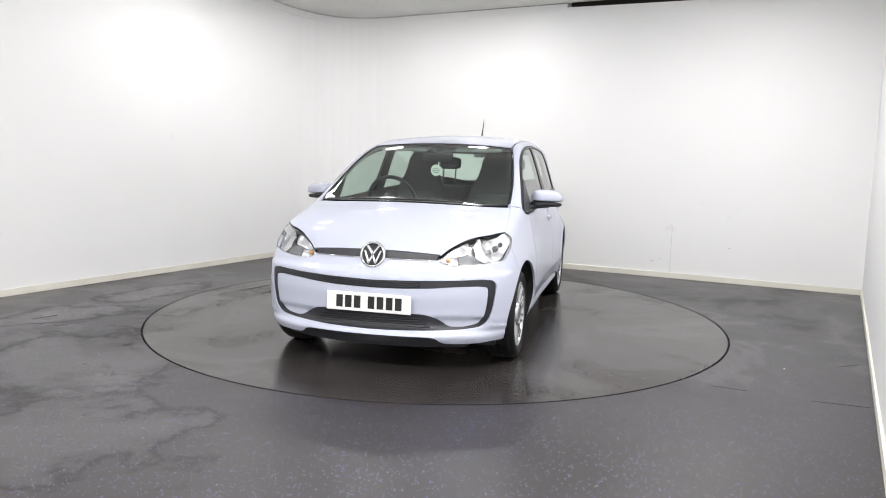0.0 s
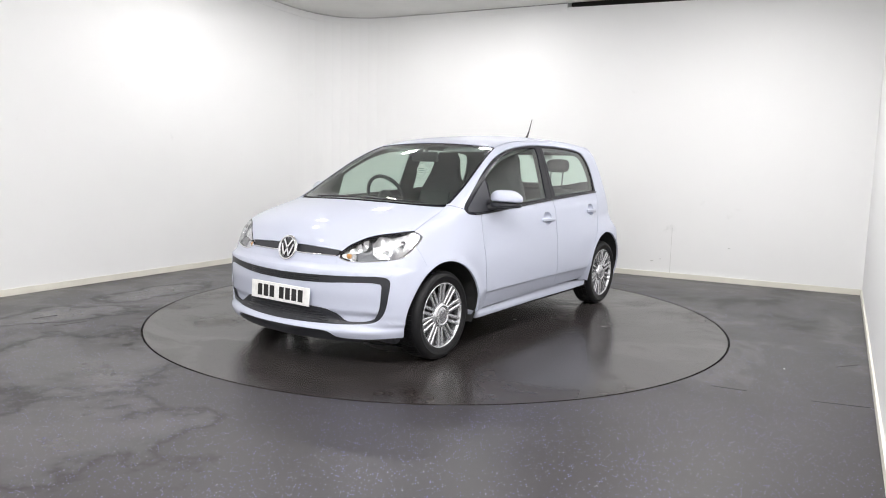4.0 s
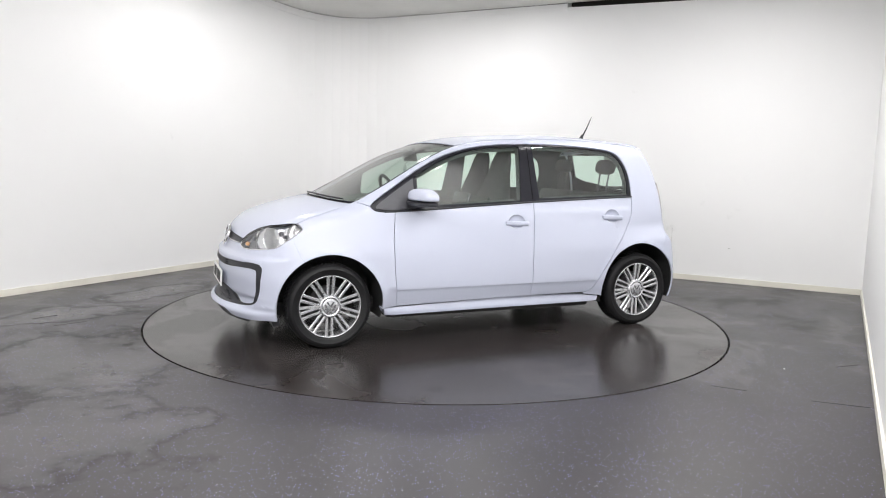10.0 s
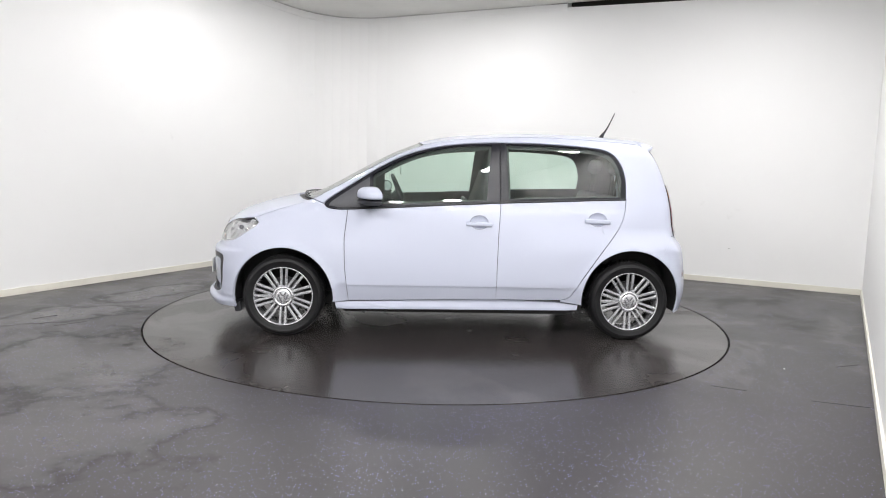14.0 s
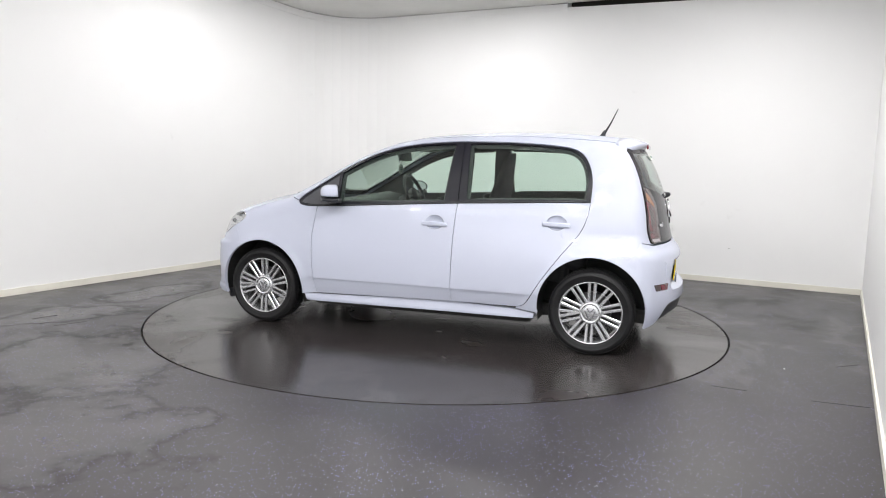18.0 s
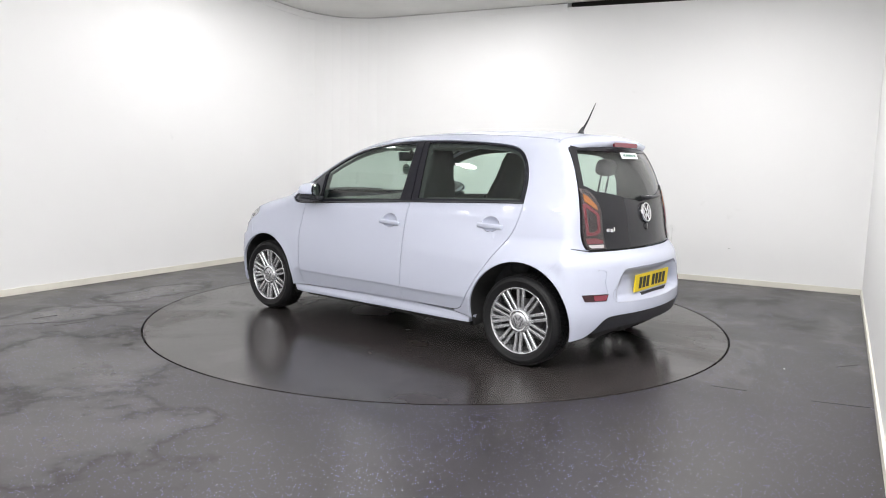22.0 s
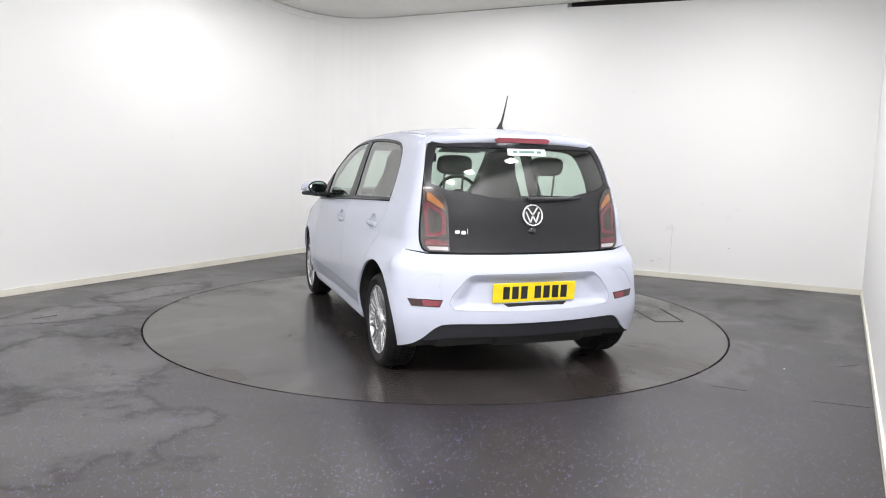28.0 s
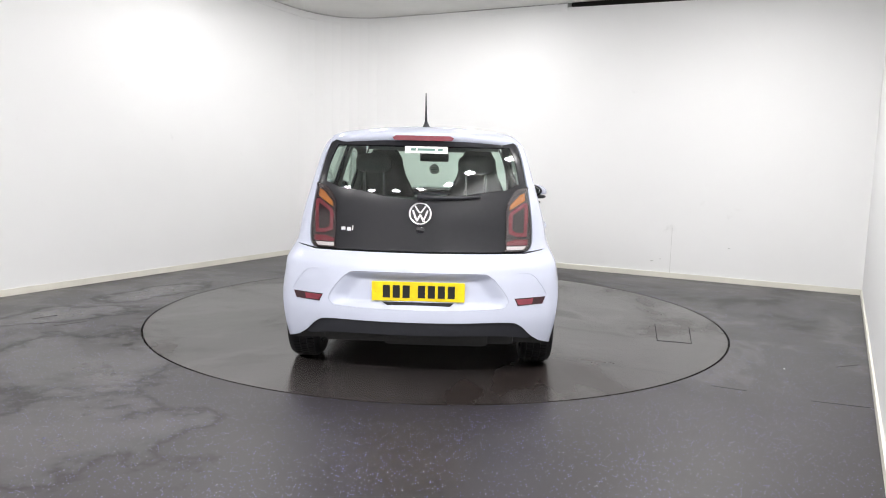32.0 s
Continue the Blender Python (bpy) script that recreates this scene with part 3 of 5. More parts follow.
WS_BASE = [(1.165 - 0.33 * y * y, y) for y in np.linspace(0, 0.664, 10)]
WS_TOP = [(0.290 - 0.12 * y * y, y) for y in np.linspace(0, 0.535, 8)]
WS_EDGE = curve([(1.0195, 0.664), (0.80, 0.648), (0.52, 0.598), (0.256, 0.535)], 6)
ROOF_EDGE = [(x, 0.535 - 0.015 * sstep(-0.9, -1.35, x)) for x in np.linspace(0.256, -1.32, 16)]
DLO_TOP_F = curve([(0.935, 0.928), (0.90, 0.965), (0.75, 1.065), (0.58, 1.175), (0.41, 1.262), (0.25, 1.315), (0.10, 1.345), (-0.10, 1.366), (-0.285, 1.374)], 5)
DLO_BOT_F = curve([(0.935, 0.928), (0.915, 0.905), (0.87, 0.893), (0.77, 0.892), (0.48, 0.908), (0.13, 0.930), (-0.285, 0.954)], 5)
DLO_TOP_R = curve([(-0.285, 1.374), (-0.60, 1.372), (-0.93, 1.352), (-1.065, 1.322), (-1.135, 1.25), (-1.17, 1.14), (-1.170, 0.992)], 6)
DLO_BOT_R = [(-0.285, 0.954), (-0.6, 0.968), (-0.9, 0.982), (-1.170, 0.992)]
DOOR_REAR = curve([(-1.170, 0.992), (-1.158, 0.90), (-1.115, 0.79), (-0.99, 0.625), (-0.875, 0.46), (-0.80, 0.335), (-0.765, 0.30), (-0.72, 0.285)], 5)
DOOR_MID = [(-0.285, 0.954), (-0.272, 0.73), (-0.266, 0.5), (-0.265, 0.283)]
DOOR_FRONT = [(0.77, 0.892), (0.79, 0.70), (0.785, 0.50), (0.758, 0.262)]
SILL_TOP = [(0.758, 0.262), (-0.265, 0.283), (-0.72, 0.285)]
HOOD_EDGE = curve([(1.0195, 0.664), (1.12, 0.686), (1.25, 0.703)], 5)[:-1] + [np.array((1.33, 0.709))]


HL_TOP3 = on_front([(0.714, 0.817), (0.645, 0.806), (0.580, 0.795), (0.520, 0.776), (0.470, 0.748), (0.436, 0.726), (0.398, 0.690)])
HL_LOW3 = np.concatenate([on_front([(0.390, 0.672), (0.394, 0.654), (0.430, 0.641), (0.480, 0.636), (0.600, 0.643)]), on_side([(1.565, 0.662), (1.500, 0.702), (1.435, 0.744), (1.386, 0.784)]), HL_TOP3[:1]])
HL_TOP3, HL_LOW3 = np.array(curve(HL_TOP3, 4)), np.array(curve(HL_LOW3, 4))
FENDER_SEAM = curve([(1.455, 0.73), (1.42, 0.66), (1.395, 0.60), (1.37, 0.5835)], 3)
TAIL_EDGE = curve([(0.545, 1.355), (0.575, 1.25), (0.605, 1.10), (0.628, 0.95), (0.638, 0.82), (0.628, 0.755), (0.60, 0.728)], 5)
REAR_SEAM = curve([(-1.50, 0.745), (-1.47, 0.69), (-1.43, 0.62), (-1.405, 0.5835)], 3)


def shrunk(loop, space, by=0.020):
    return shoot(*space.rays(grow(space.back(np.array(loop)), -by)))


# ==== CAR ====
car = new("hatchback_car")
tagged(car, "pale lavender-white small five-door hatchback parked on the turntable", "car")

# roof, windscreen
roof_loop = join(on_top([(x, y) for x, y in WS_TOP]), on_top(ROOF_EDGE), on_top([(-1.32, y) for y in np.linspace(0.52, -0.52, 20)]), flip(on_top(ROOF_EDGE))[::-1], flip(on_top(WS_TOP))[::-1])
panel("roof", Top(), [roof_loop], PAINT, car, off=0.001, step=0.05, gap=0.001)
ws_loop = join(on_top(WS_BASE), on_top(WS_EDGE), on_top(WS_TOP)[::-1], flip(on_top(WS_TOP)), flip(on_top(WS_EDGE))[::-1], flip(on_top(WS_BASE))[::-1])
ws_q = grow(Top().back(np.array(ws_loop)), -0.012)
ws_in = [p for p in shoot(*Top().rays(ws_q))]
panel("windscreen_border", Top(), [ws_loop, ws_in], SATINBLACK, car, off=-0.003, step=0.06, gap=0.001, label="black edge band of the windscreen")
panel("windscreen", Top(), [ws_in], GLASS, car, off=-0.005, step=0.05, gap=0.0, depth=0.0, label="green-tinted laminated windscreen")

# bonnet
hood_front = on_front([(y, 0.712 - 0.016 * (abs(y) / 0.385) ** 2) for y in np.linspace(0.385, -0.385, 16)])
cowl = on_top([(x + 0.035, y) for x, y in WS_BASE])
he = np.concatenate([on_top(HOOD_EDGE), HL_TOP3[:1]])
hood_loop = join(cowl, he, HL_TOP3, hood_front, flip(HL_TOP3)[::-1], flip(he)[::-1], flip(cowl)[::-1])
panel("bonnet", Hood(), [hood_loop], PAINT, car, step=0.035)
cowl_loop = join(on_top([(x + 0.036, y) for x, y in WS_BASE]), on_top(WS_BASE)[::-1], flip(on_top(WS_BASE)), flip(on_top([(x + 0.036, y) for x, y in WS_BASE]))[::-1])
panel("scuttle_cover", Top(), [cowl_loop], BLACK, car, off=-0.012, step=0.06, gap=0.0, label="black plastic scuttle below the windscreen")

a_f = math.degrees(math.asin((0.5835 - ARCH_Z[1]) / ARCH_R))
a_r = 180 - math.degrees(math.asin((0.5835 - ARCH_Z[-1]) / ARCH_R))

for s in (1, -1):
    SD = Side(s)
    S3 = lambda pts, s=s: on_side(pts, s)
    M = (lambda p: np.array(p)) if s == 1 else flip
    # front wing
    corner = M(on_top([(1.0195, 0.664)]))
    wing = join(S3(DOOR_FRONT)[::-1], S3(DOOR_FRONT[:1]), S3([q for q in DLO_BOT_F if q[0] > 0.77])[::-1], corner, M(he), M(HL_LOW3[::-1])[1:6], S3(FENDER_SEAM), S3(arch(1, a_f, 184)), S3([(0.868, 0.255)]))
    panel("front_wing", SD, [wing], PAINT, car)
    # one-piece side frame: A-pillar, roof rail, rear quarter
    tail3 = M(on_rear(TAIL_EDGE))
    frame_loop = join(M(on_top(WS_EDGE)), M(on_top(ROOF_EDGE)), tail3, S3(REAR_SEAM), S3(arch(-1, a_r, -8, 30)), S3([(-0.862, 0.255), (-0.72, 0.270)]), S3(DOOR_REAR)[::-1], S3(DLO_TOP_R)[::-1], S3(DLO_TOP_F)[::-1])
    panel("side_frame", SD, [frame_loop], PAINT, car)
    part("seam_backing", tube([p - np.array([0, 0, 0.0065]) for p in M(he)], 0.0055, 6), PAINT, car, smooth=True)
    for seam in (FENDER_SEAM, REAR_SEAM):
        part("seam_backing", tube([p - np.array([0, s * 0.0055, 0]) for p in S3(seam)], 0.0045, 6), PAINT, car, smooth=True)
    # doors
    def dish(cx, cz):
        return S3([(cx + 0.062 * math.cos(a), cz + 0.046 * math.sin(a)) for a in np.linspace(0, 2 * math.pi, 25)[:-1]])
    for nm, lp, hc in (("front_door", join(S3([q for q in DLO_BOT_F if q[0] <= 0.771]), S3(DOOR_MID), S3(SILL_TOP[:2])[::-1], S3(DOOR_FRONT)[::-1]), (-0.135, 0.815)),
                       ("rear_door", join(S3(DLO_BOT_R), S3(DOOR_REAR), S3(SILL_TOP[1:])[::-1], S3(DOOR_MID)[::-1]), (-0.965, 0.847))):
        door = panel(nm, SD, [lp, dish(hc[0], hc[1] + 0.006)], PAINT, car, cuts=(0.369, 0.374, 0.379))
        cq = np.array(hc) + np.array((0, 0.006))
        panel("handle_recess", SD, [dish(hc[0], hc[1] + 0.006)], PAINT, door, gap=0, depth=0, step=0.012,
              bulge=lambda v, p, cq=cq: -0.024 * np.clip(1 - ((v[:, 0] - cq[0]) / 0.062) ** 2 - ((v[:, 1] - cq[1]) / 0.046) ** 2, 0, 1) ** 0.6)
        hp = S3([hc])[0]
        hb = box(0.185, 0.020, 0.030, None, 0.0095, 3)
        for v in hb.verts:
            v.co.y += -0.012 * (v.co.x / 0.09) ** 2
        yaw = -0.02 if nm == "front_door" else 0.045
        bmesh.ops.transform(hb, matrix=Matrix.Translation((hp[0], s * (abs(hp[1]) + 0.016), hp[2] - 0.006)) @ Matrix.Rotation(s * yaw, 4, "Z") @ Matrix.Rotation(-0.03, 4, "Y") @ Matrix.Diagonal((1, s, 1, 1)), verts=hb.verts)
        part("door_handle", hb, PAINT, door, smooth=True)
    # window surrounds and panes
    w_front = join(S3(DLO_BOT_F), S3(DLO_TOP_F)[::-1])
    pane_f = S3(join(curve([(0.60, 0.935), (0.35, 0.945), (0.13, 0.955), (-0.185, 0.972)], 5), [(-0.222, 1.353)], curve([(-0.222, 1.353), (0.0, 1.341), (0.15, 1.320), (0.30, 1.280), (0.45, 1.218), (0.60, 1.134)], 5)))
    panel("window_surround", SD, [w_front, pane_f], SATINBLACK, car, off=-0.002, gap=0.003, label="black window surround with mirror triangle")
    panel("side_window", SD, [pane_f], GLASS, car, off=-0.007, gap=0, depth=0, label="green-tinted front side window")
    w_rear = join(S3(DLO_BOT_R), S3(DLO_TOP_R)[::-1])
    pane_r = S3(join(curve([(-0.345, 0.985), (-0.7, 0.998), (-1.135, 1.012)], 4), curve([(-1.146, 1.12), (-1.117, 1.232), (-1.052, 1.306), (-0.92, 1.338), (-0.60, 1.357), (-0.330, 1.359)], 5)))
    panel("window_surround", SD, [w_rear, pane_r], SATINBLACK, car, off=-0.002, gap=0.003, label="black window surround")
    panel("side_window", SD, [pane_r], GLASS, car, off=-0.007, gap=0, depth=0, label="green-tinted rear side window")
    tri = S3(join(curve([(0.900, 0.915), (0.80, 0.905), (0.625, 0.912)], 4), [(0.625, 1.115)], curve([(0.625, 1.115), (0.75, 1.035), (0.88, 0.945), (0.900, 0.915)], 4)))
    panel("mirror_triangle", SD, [tri], GREYPLASTIC, car, off=0.0015, gap=0, depth=0.004, step=0.04, label="dark grey plastic corner panel behind the mirror")
    # bright line along the window sill
    ln = [p + np.array([0, s * 0.003, 0.004]) for p in np.concatenate([S3(DLO_BOT_F), S3(DLO_BOT_R)[1:]])]
    part("window_seal", tube(ln[12:], 0.006, 6), BLACK, car, smooth=True)
    # sill
    sill = S3(join([(0.850, 0.251), (0.758, 0.256), (-0.265, 0.277), (-0.72, 0.264), (-0.842, 0.252), (-0.838, 0.212), (-0.5, 0.208), (0.3, 0.200), (0.842, 0.197)]))
    panel("side_sill", SD, [sill], PAINT, car, off=-0.016, depth=0.06, bulge=lambda v, p: 0.008 * np.sin(np.pi * np.clip((0.272 - p[:, 2]) / 0.075, 0, 1)) + 0.001, step=0.014)
    # inner trim behind the painted panels
    inner = join(M(on_top(WS_EDGE)), M(on_top(ROOF_EDGE)), tail3[:22], S3([(-1.30, 0.66), (-0.80, 0.66), (-0.75, 0.25), (0.75, 0.25), (0.86, 0.68)]))
    panel("inner_trim", SD, [inner, shrunk(pane_f, SD), shrunk(pane_r, SD)], TRIM, car, off=-0.035, depth=0.0, gap=0.004, label="dark grey inner door and pillar trim")

# headlamps
for s in (1, -1):
    M = (lambda p: np.array(p)) if s == 1 else flip
    hl = join(M(HL_LOW3), M(HL_TOP3))
    lamp = panel("headlamp", End(1), [hl], CLEAR, car, gap=0.002, step=0.025, depth=0.0, label="clear-glass headlamp with chrome reflectors")
    panel("lamp_housing", End(1), [hl], LAMPGREY, lamp, off=-0.045, gap=0.004, step=0.03, depth=0.0, label="grey metallic lamp housing")
    part("lamp_lid", tube([p + np.array([-0.001, 0, -0.003]) for p in M(HL_TOP3)], 0.0045, 8), SATINBLACK, lamp, "thin black upper lamp edge", smooth=True)
    def lens_area(poly):
        """Outline given along (0 inner, 1 outer) and across (0 low, 1 top) the lens."""
        low_q, top_q = [End(1).back(q) for q in (HL_LOW3, HL_TOP3[::-1])]
        at = lambda q, t: np.array([np.interp(t, np.linspace(0, 1, len(q)), q[:, k]) for k in (0, 1)])
        pts = []
        for (a0, b0), (a1, b1) in zip(poly, poly[1:] + poly[:1]):
            for t in np.linspace(0, 1, 6)[:-1]:
                a_, b_ = a0 + (a1 - a0) * t, b0 + (b1 - b0) * t
                pts.append(at(low_q, a_) * (1 - b_) + at(top_q, a_) * b_)
        return M(shoot(*End(1).rays(np.array(pts))))

    def bowl(ca, cb, size, deep, rim, facets):
        """A dished reflector with pressed facets round its middle."""
        c = End(1).back(lens_area([(ca, cb), (ca + 0.01, cb), (ca, cb + 0.01)]))[0]

        def f(v, p):
            d = v - c
            r, a = np.hypot(d[:, 0], d[:, 1]) / size, np.arctan2(d[:, 1], d[:, 0])
            return -rim - deep * (1 - np.clip(r, 0, 1.1) ** 2) + 0.0022 * np.abs(np.sin(a * facets / 2)) * np.clip(r, 0, 1) + 0.0007 * np.sin(v[:, 0] * 150)
        return f

    panel("main_reflector", End(1), [lens_area([(0.475, 0.06), (0.60, 0.03), (0.76, 0.03), (0.90, 0.06), (0.958, 0.45), (0.955, 0.88), (0.80, 0.945), (0.62, 0.93), (0.50, 0.74), (0.46, 0.32)])], REFLECTOR, lamp, gap=0.0, step=0.008, depth=0.012, bulge=bowl(0.70, 0.42, 0.095, 0.030, 0.012, 14), label="large bright dished reflector")
    panel("upper_reflector", End(1), [lens_area([(0.12, 0.50), (0.30, 0.46), (0.43, 0.52), (0.47, 0.74), (0.50, 0.92), (0.24, 0.92), (0.12, 0.70)])], REFLECTOR, lamp, gap=0.0, step=0.009, depth=0.010, bulge=bowl(0.30, 0.62, 0.07, 0.022, 0.014, 8))
    panel("indicator_bezel", End(1), [lens_area([(0.04, 0.10), (0.20, 0.05), (0.355, 0.05), (0.35, 0.40), (0.20, 0.46), (0.07, 0.44)])], REFLECTOR, lamp, gap=0.0, step=0.010, depth=0.010, bulge=bowl(0.22, 0.24, 0.06, 0.016, 0.012, 6))
    panel("lamp_divider", End(1), [lens_area([(0.365, 0.05), (0.470, 0.05), (0.455, 0.44), (0.40, 0.47), (0.36, 0.42)])], BEZEL, lamp, off=-0.014, gap=0.0, step=0.02, depth=0.020)
    wall_bm = bmesh.new()
    ring_a = [wall_bm.verts.new(p) for p in np.concatenate([M(HL_TOP3)[:-1], M(HL_LOW3)[:-1]]) + np.array([-0.002, 0, -0.001])]
    ring_b = [wall_bm.verts.new(p) for p in np.concatenate([M(HL_TOP3)[:-1] + np.array([-0.006, 0, -0.016]), M(HL_LOW3)[:-1] + np.array([-0.045, 0, 0.004])])]
    for k in range(len(ring_a)):
        wall_bm.faces.new((ring_a[k - 1], ring_a[k], ring_b[k], ring_b[k - 1]))
    part("lamp_surround", wall_bm, SATINBLACK, lamp, smooth=True)
    part("lamp_rim", tube([p + np.array([-0.002, 0, 0]) for p in M(HL_LOW3)], 0.0040, 8), CHROME, lamp, smooth=True)
    for a_, b_, r, nm, mat in ((0.70, 0.42, 0.016, "bulb_cap", CAPDARK), (0.22, 0.24, 0.014, "indicator_bulb", PALEAMBER)):
        q = lens_area([(a_, b_), (a_ + 0.01, b_), (a_, b_ + 0.01)])[0]
        bulb = bmesh.new()
        bmesh.ops.create_uvsphere(bulb, u_segments=14, v_segments=10, radius=r, matrix=Matrix.Translation(Vector(q) * 1.0 + Vector((-0.024, 0, 0))))
        part(nm, bulb, mat, lamp, "amber indicator bulb" if mat is PALEAMBER else "", smooth=True)

# front bumper with black frame and inset
def sym(pts):
    """Front or rear outline from its left half, (y, z) from the top middle outwards to the bottom middle."""
    return list(pts) + [(-y, z) for y, z in pts[::-1]]


F3 = on_front
frame_out = sym(curve([(0.0, 0.543), (0.25, 0.548), (0.48, 0.555), (0.64, 0.562)], 4) + curve([(0.694, 0.556), (0.712, 0.530), (0.708, 0.46), (0.690, 0.365), (0.655, 0.305), (0.56, 0.280), (0.30, 0.268), (0.0, 0.264)], 4))
frame_in = sym(curve([(0.0, 0.500), (0.20, 0.503), (0.36, 0.510), (0.47, 0.519), (0.62, 0.525)], 4) + curve([(0.666, 0.519), (0.676, 0.495), (0.668, 0.400), (0.650, 0.335), (0.615, 0.300), (0.475, 0.292), (0.40, 0.322), (0.34, 0.350), (0.18, 0.358), (0.0, 0.358)], 4))
fo, fi = F3(frame_out), F3(frame_in)
af = list(arch(1, -14, a_f, 16))
top_line = F3([(y, 0.664 + 0.0 * y) for y in np.linspace(0.372, -0.372, 14)])
low_l = HL_LOW3[::-1]
left_edge = join(on_side(af), on_side(FENDER_SEAM)[::-1], [p for p in low_l[5:] if p[2] < 0.73 and not (p[1] < 0.375 and p[2] > 0.662)])
lip = F3(curve([(0.0, 0.234), (0.30, 0.232), (0.39, 0.226), (0.45, 0.192), (0.60, 0.188)], 5))
bump_loop = join(left_edge, top_line, flip(left_edge)[::-1], on_side([(1.62, 0.195)], -1), flip(lip)[::-1], lip, on_side([(1.62, 0.195)]))
bumper = panel("front_bumper", End(1), [bump_loop, fo], PAINT, car, step=0.028, depth=0.02, cuts=(0.20, 0.22, 0.234, 0.241, 0.248, 0.256, 0.266, 0.276, 0.580, 0.588, 0.595, 0.603))
panel("bumper_frame", End(1), [fo, fi], BLACK, bumper, off=-0.004, step=0.03, gap=0.001, label="grained black U-shaped bumper frame")
panel("bumper_inset", End(1), [fi], PAINT, bumper, off=-0.006, step=0.016, gap=0.001, bulge=lambda v, p: -0.016 * sstep(0.352, 0.318, p[:, 2]) * sstep(0.30, 0.36, np.abs(p[:, 1])))
gr_lo = F3([(y, 0.664) for y in np.linspace(0.372, -0.372, 14)])
grille = panel("grille_bar", End(1), [join(gr_lo, hood_front[::-1])], BLACK, car, off=-0.006, gap=0.0, step=0.03, label="narrow black grille strip between the headlamps")
part("grille_trim", tube([p + np.array([0.003, 0, -0.001]) for p in F3([(y, 0.666) for y in np.linspace(0.37, -0.37, 22)])], 0.0042, 6), CHROME, grille, "chrome trim line", smooth=True)
val = F3(sym([(0.0, 0.242), (0.38, 0.236), (0.46, 0.200), (0.60, 0.185), (0.56, 0.150), (0.0, 0.150)]))
panel("front_valance", End(1), [val], BLACK, car, off=-0.02, step=0.05, label="black lower front valance")
for z in (0.285, 0.300, 0.315, 0.330):
    w = 0.36 - (z - 0.285) * 1.2
    part("intake_slat", tube([p + np.array([0.002, 0, 0]) for p in F3([(y, z) for y in np.linspace(w, -w, 12)])], 0.004, 5), BLACK, bumper, smooth=True)
for z in (0.512, 0.524, 0.536):
    part("grille_slat", tube([p + np.array([0.001, 0, 0]) for p in F3([(y, z + 0.05 * y * y) for y in np.linspace(0.30, -0.30, 12)])], 0.0035, 5), BLACK, bumper, smooth=True)


# badges: plain ring and slanted bars
def badge(parent, m, r, name="badge"):
    ob = part(name, lathe([(r * 0.80, -0.004), (r * 0.80, 0.006), (r * 0.86, 0.010), (r * 0.95, 0.009), (r, 0.004), (r, -0.006)], 36), CHROME, parent, "round chrome badge on a dark ground", smooth=True)
    ob.matrix_local = m
    part("badge_ground", lathe([(0.001, 0.001), (r * 0.82, 0.001), (r * 0.82, -0.004)], 32), GLOSSBLACK, ob)
    for x0, z0, x1, z1 in ((-0.44, 0.62, -0.05, 0.08), (0.44, 0.62, 0.05, 0.08), (-0.62, 0.26, -0.27, -0.62), (0.62, 0.26, 0.27, -0.62), (-0.27, -0.62, -0.0, -0.06), (0.27, -0.62, 0.0, -0.06)):
        L, a = math.hypot(x1 - x0, z1 - z0) * r, math.atan2(z1 - z0, x1 - x0)
        b = box(L + r * 0.08, 0.006, r * 0.17, pose((x0 + x1) / 2 * r, 0.004, (z0 + z1) / 2 * r) @ Matrix.Rotation(-a, 4, "Y"), 0.0015, 1)
        part("badge_bar", b, CHROME, ob)
    return ob


fb = F3([(0.0, 0.678)])[0]
badge(car, Matrix.Translation((fb[0] + 0.010, 0, 0.684)) @ pose(0, 0, 0, 0, 0, -90) @ pose(0, 0, 0, 14), 0.079, "front_badge")
rb = on_rear([(0.0, 0.94)])[0]
badge(car, Matrix.Translation((rb[0] - 0.008, 0, 0.94)) @ pose(0, 0, 0, 0, 0, 90) @ pose(0, 0, 0, 12), 0.066, "rear_badge")


# registration plates: plain bars in place of characters
def plate(mat, m, label):
    ob = part("registration_plate", box(0.52, 0.008, 0.111, None, 0.003, 1), mat, car, label)
    ob.matrix_local = m
    x = -0.205
    for i in range(7):
        part("plate_bar", box(0.040, 0.002, 0.072, pose(x + 0.02, 0.0045, 0)), INK, ob)
        x += 0.0555 + (0.03 if i == 3 else 0.0)
    for sx in (-0.235, 0.235):
        part("plate_screw", lathe([(0.001, 0.006), (0.005, 0.0055), (0.006, 0.004)], 10), mat, ob)
        bpy.data.objects[ob.name].children[-1].location.x = sx
    return ob


fp = F3([(0.0, 0.412)])[0]
plate(PLATEW, Matrix.Translation((fp[0] + 0.012, 0.0, 0.412)) @ pose(0, 0, 0, 0, 0, -90) @ pose(0, 0, 0, 3), "white front registration plate with black bars")

# tailgate
R3 = on_rear
te = R3(TAIL_EDGE)
tg_bot = R3([(y, 0.728) for y in np.linspace(0.60, -0.60, 16)])
tg_top = R3([(y, 1.355) for y in np.linspace(-0.545, 0.545, 16)])
lamp_in = curve([(0.475, 0.728), (0.478, 0.85), (0.478, 0.97), (0.500, 1.035), (0.545, 1.085), (0.607, 1.098)], 4)
belt = curve([(0.478, 1.080), (0.36, 1.065), (0.2, 1.035), (0.0, 1.018), (-0.2, 1.035), (-0.36, 1.065), (-0.478, 1.080)], 4)
lamp_edge = [q for q in TAIL_EDGE if q[1] <= 1.10]
lamp_loop = join(R3(lamp_edge), R3([(0.60, 0.728), (0.475, 0.728)]), R3(lamp_in), R3(lamp_edge[:1]))
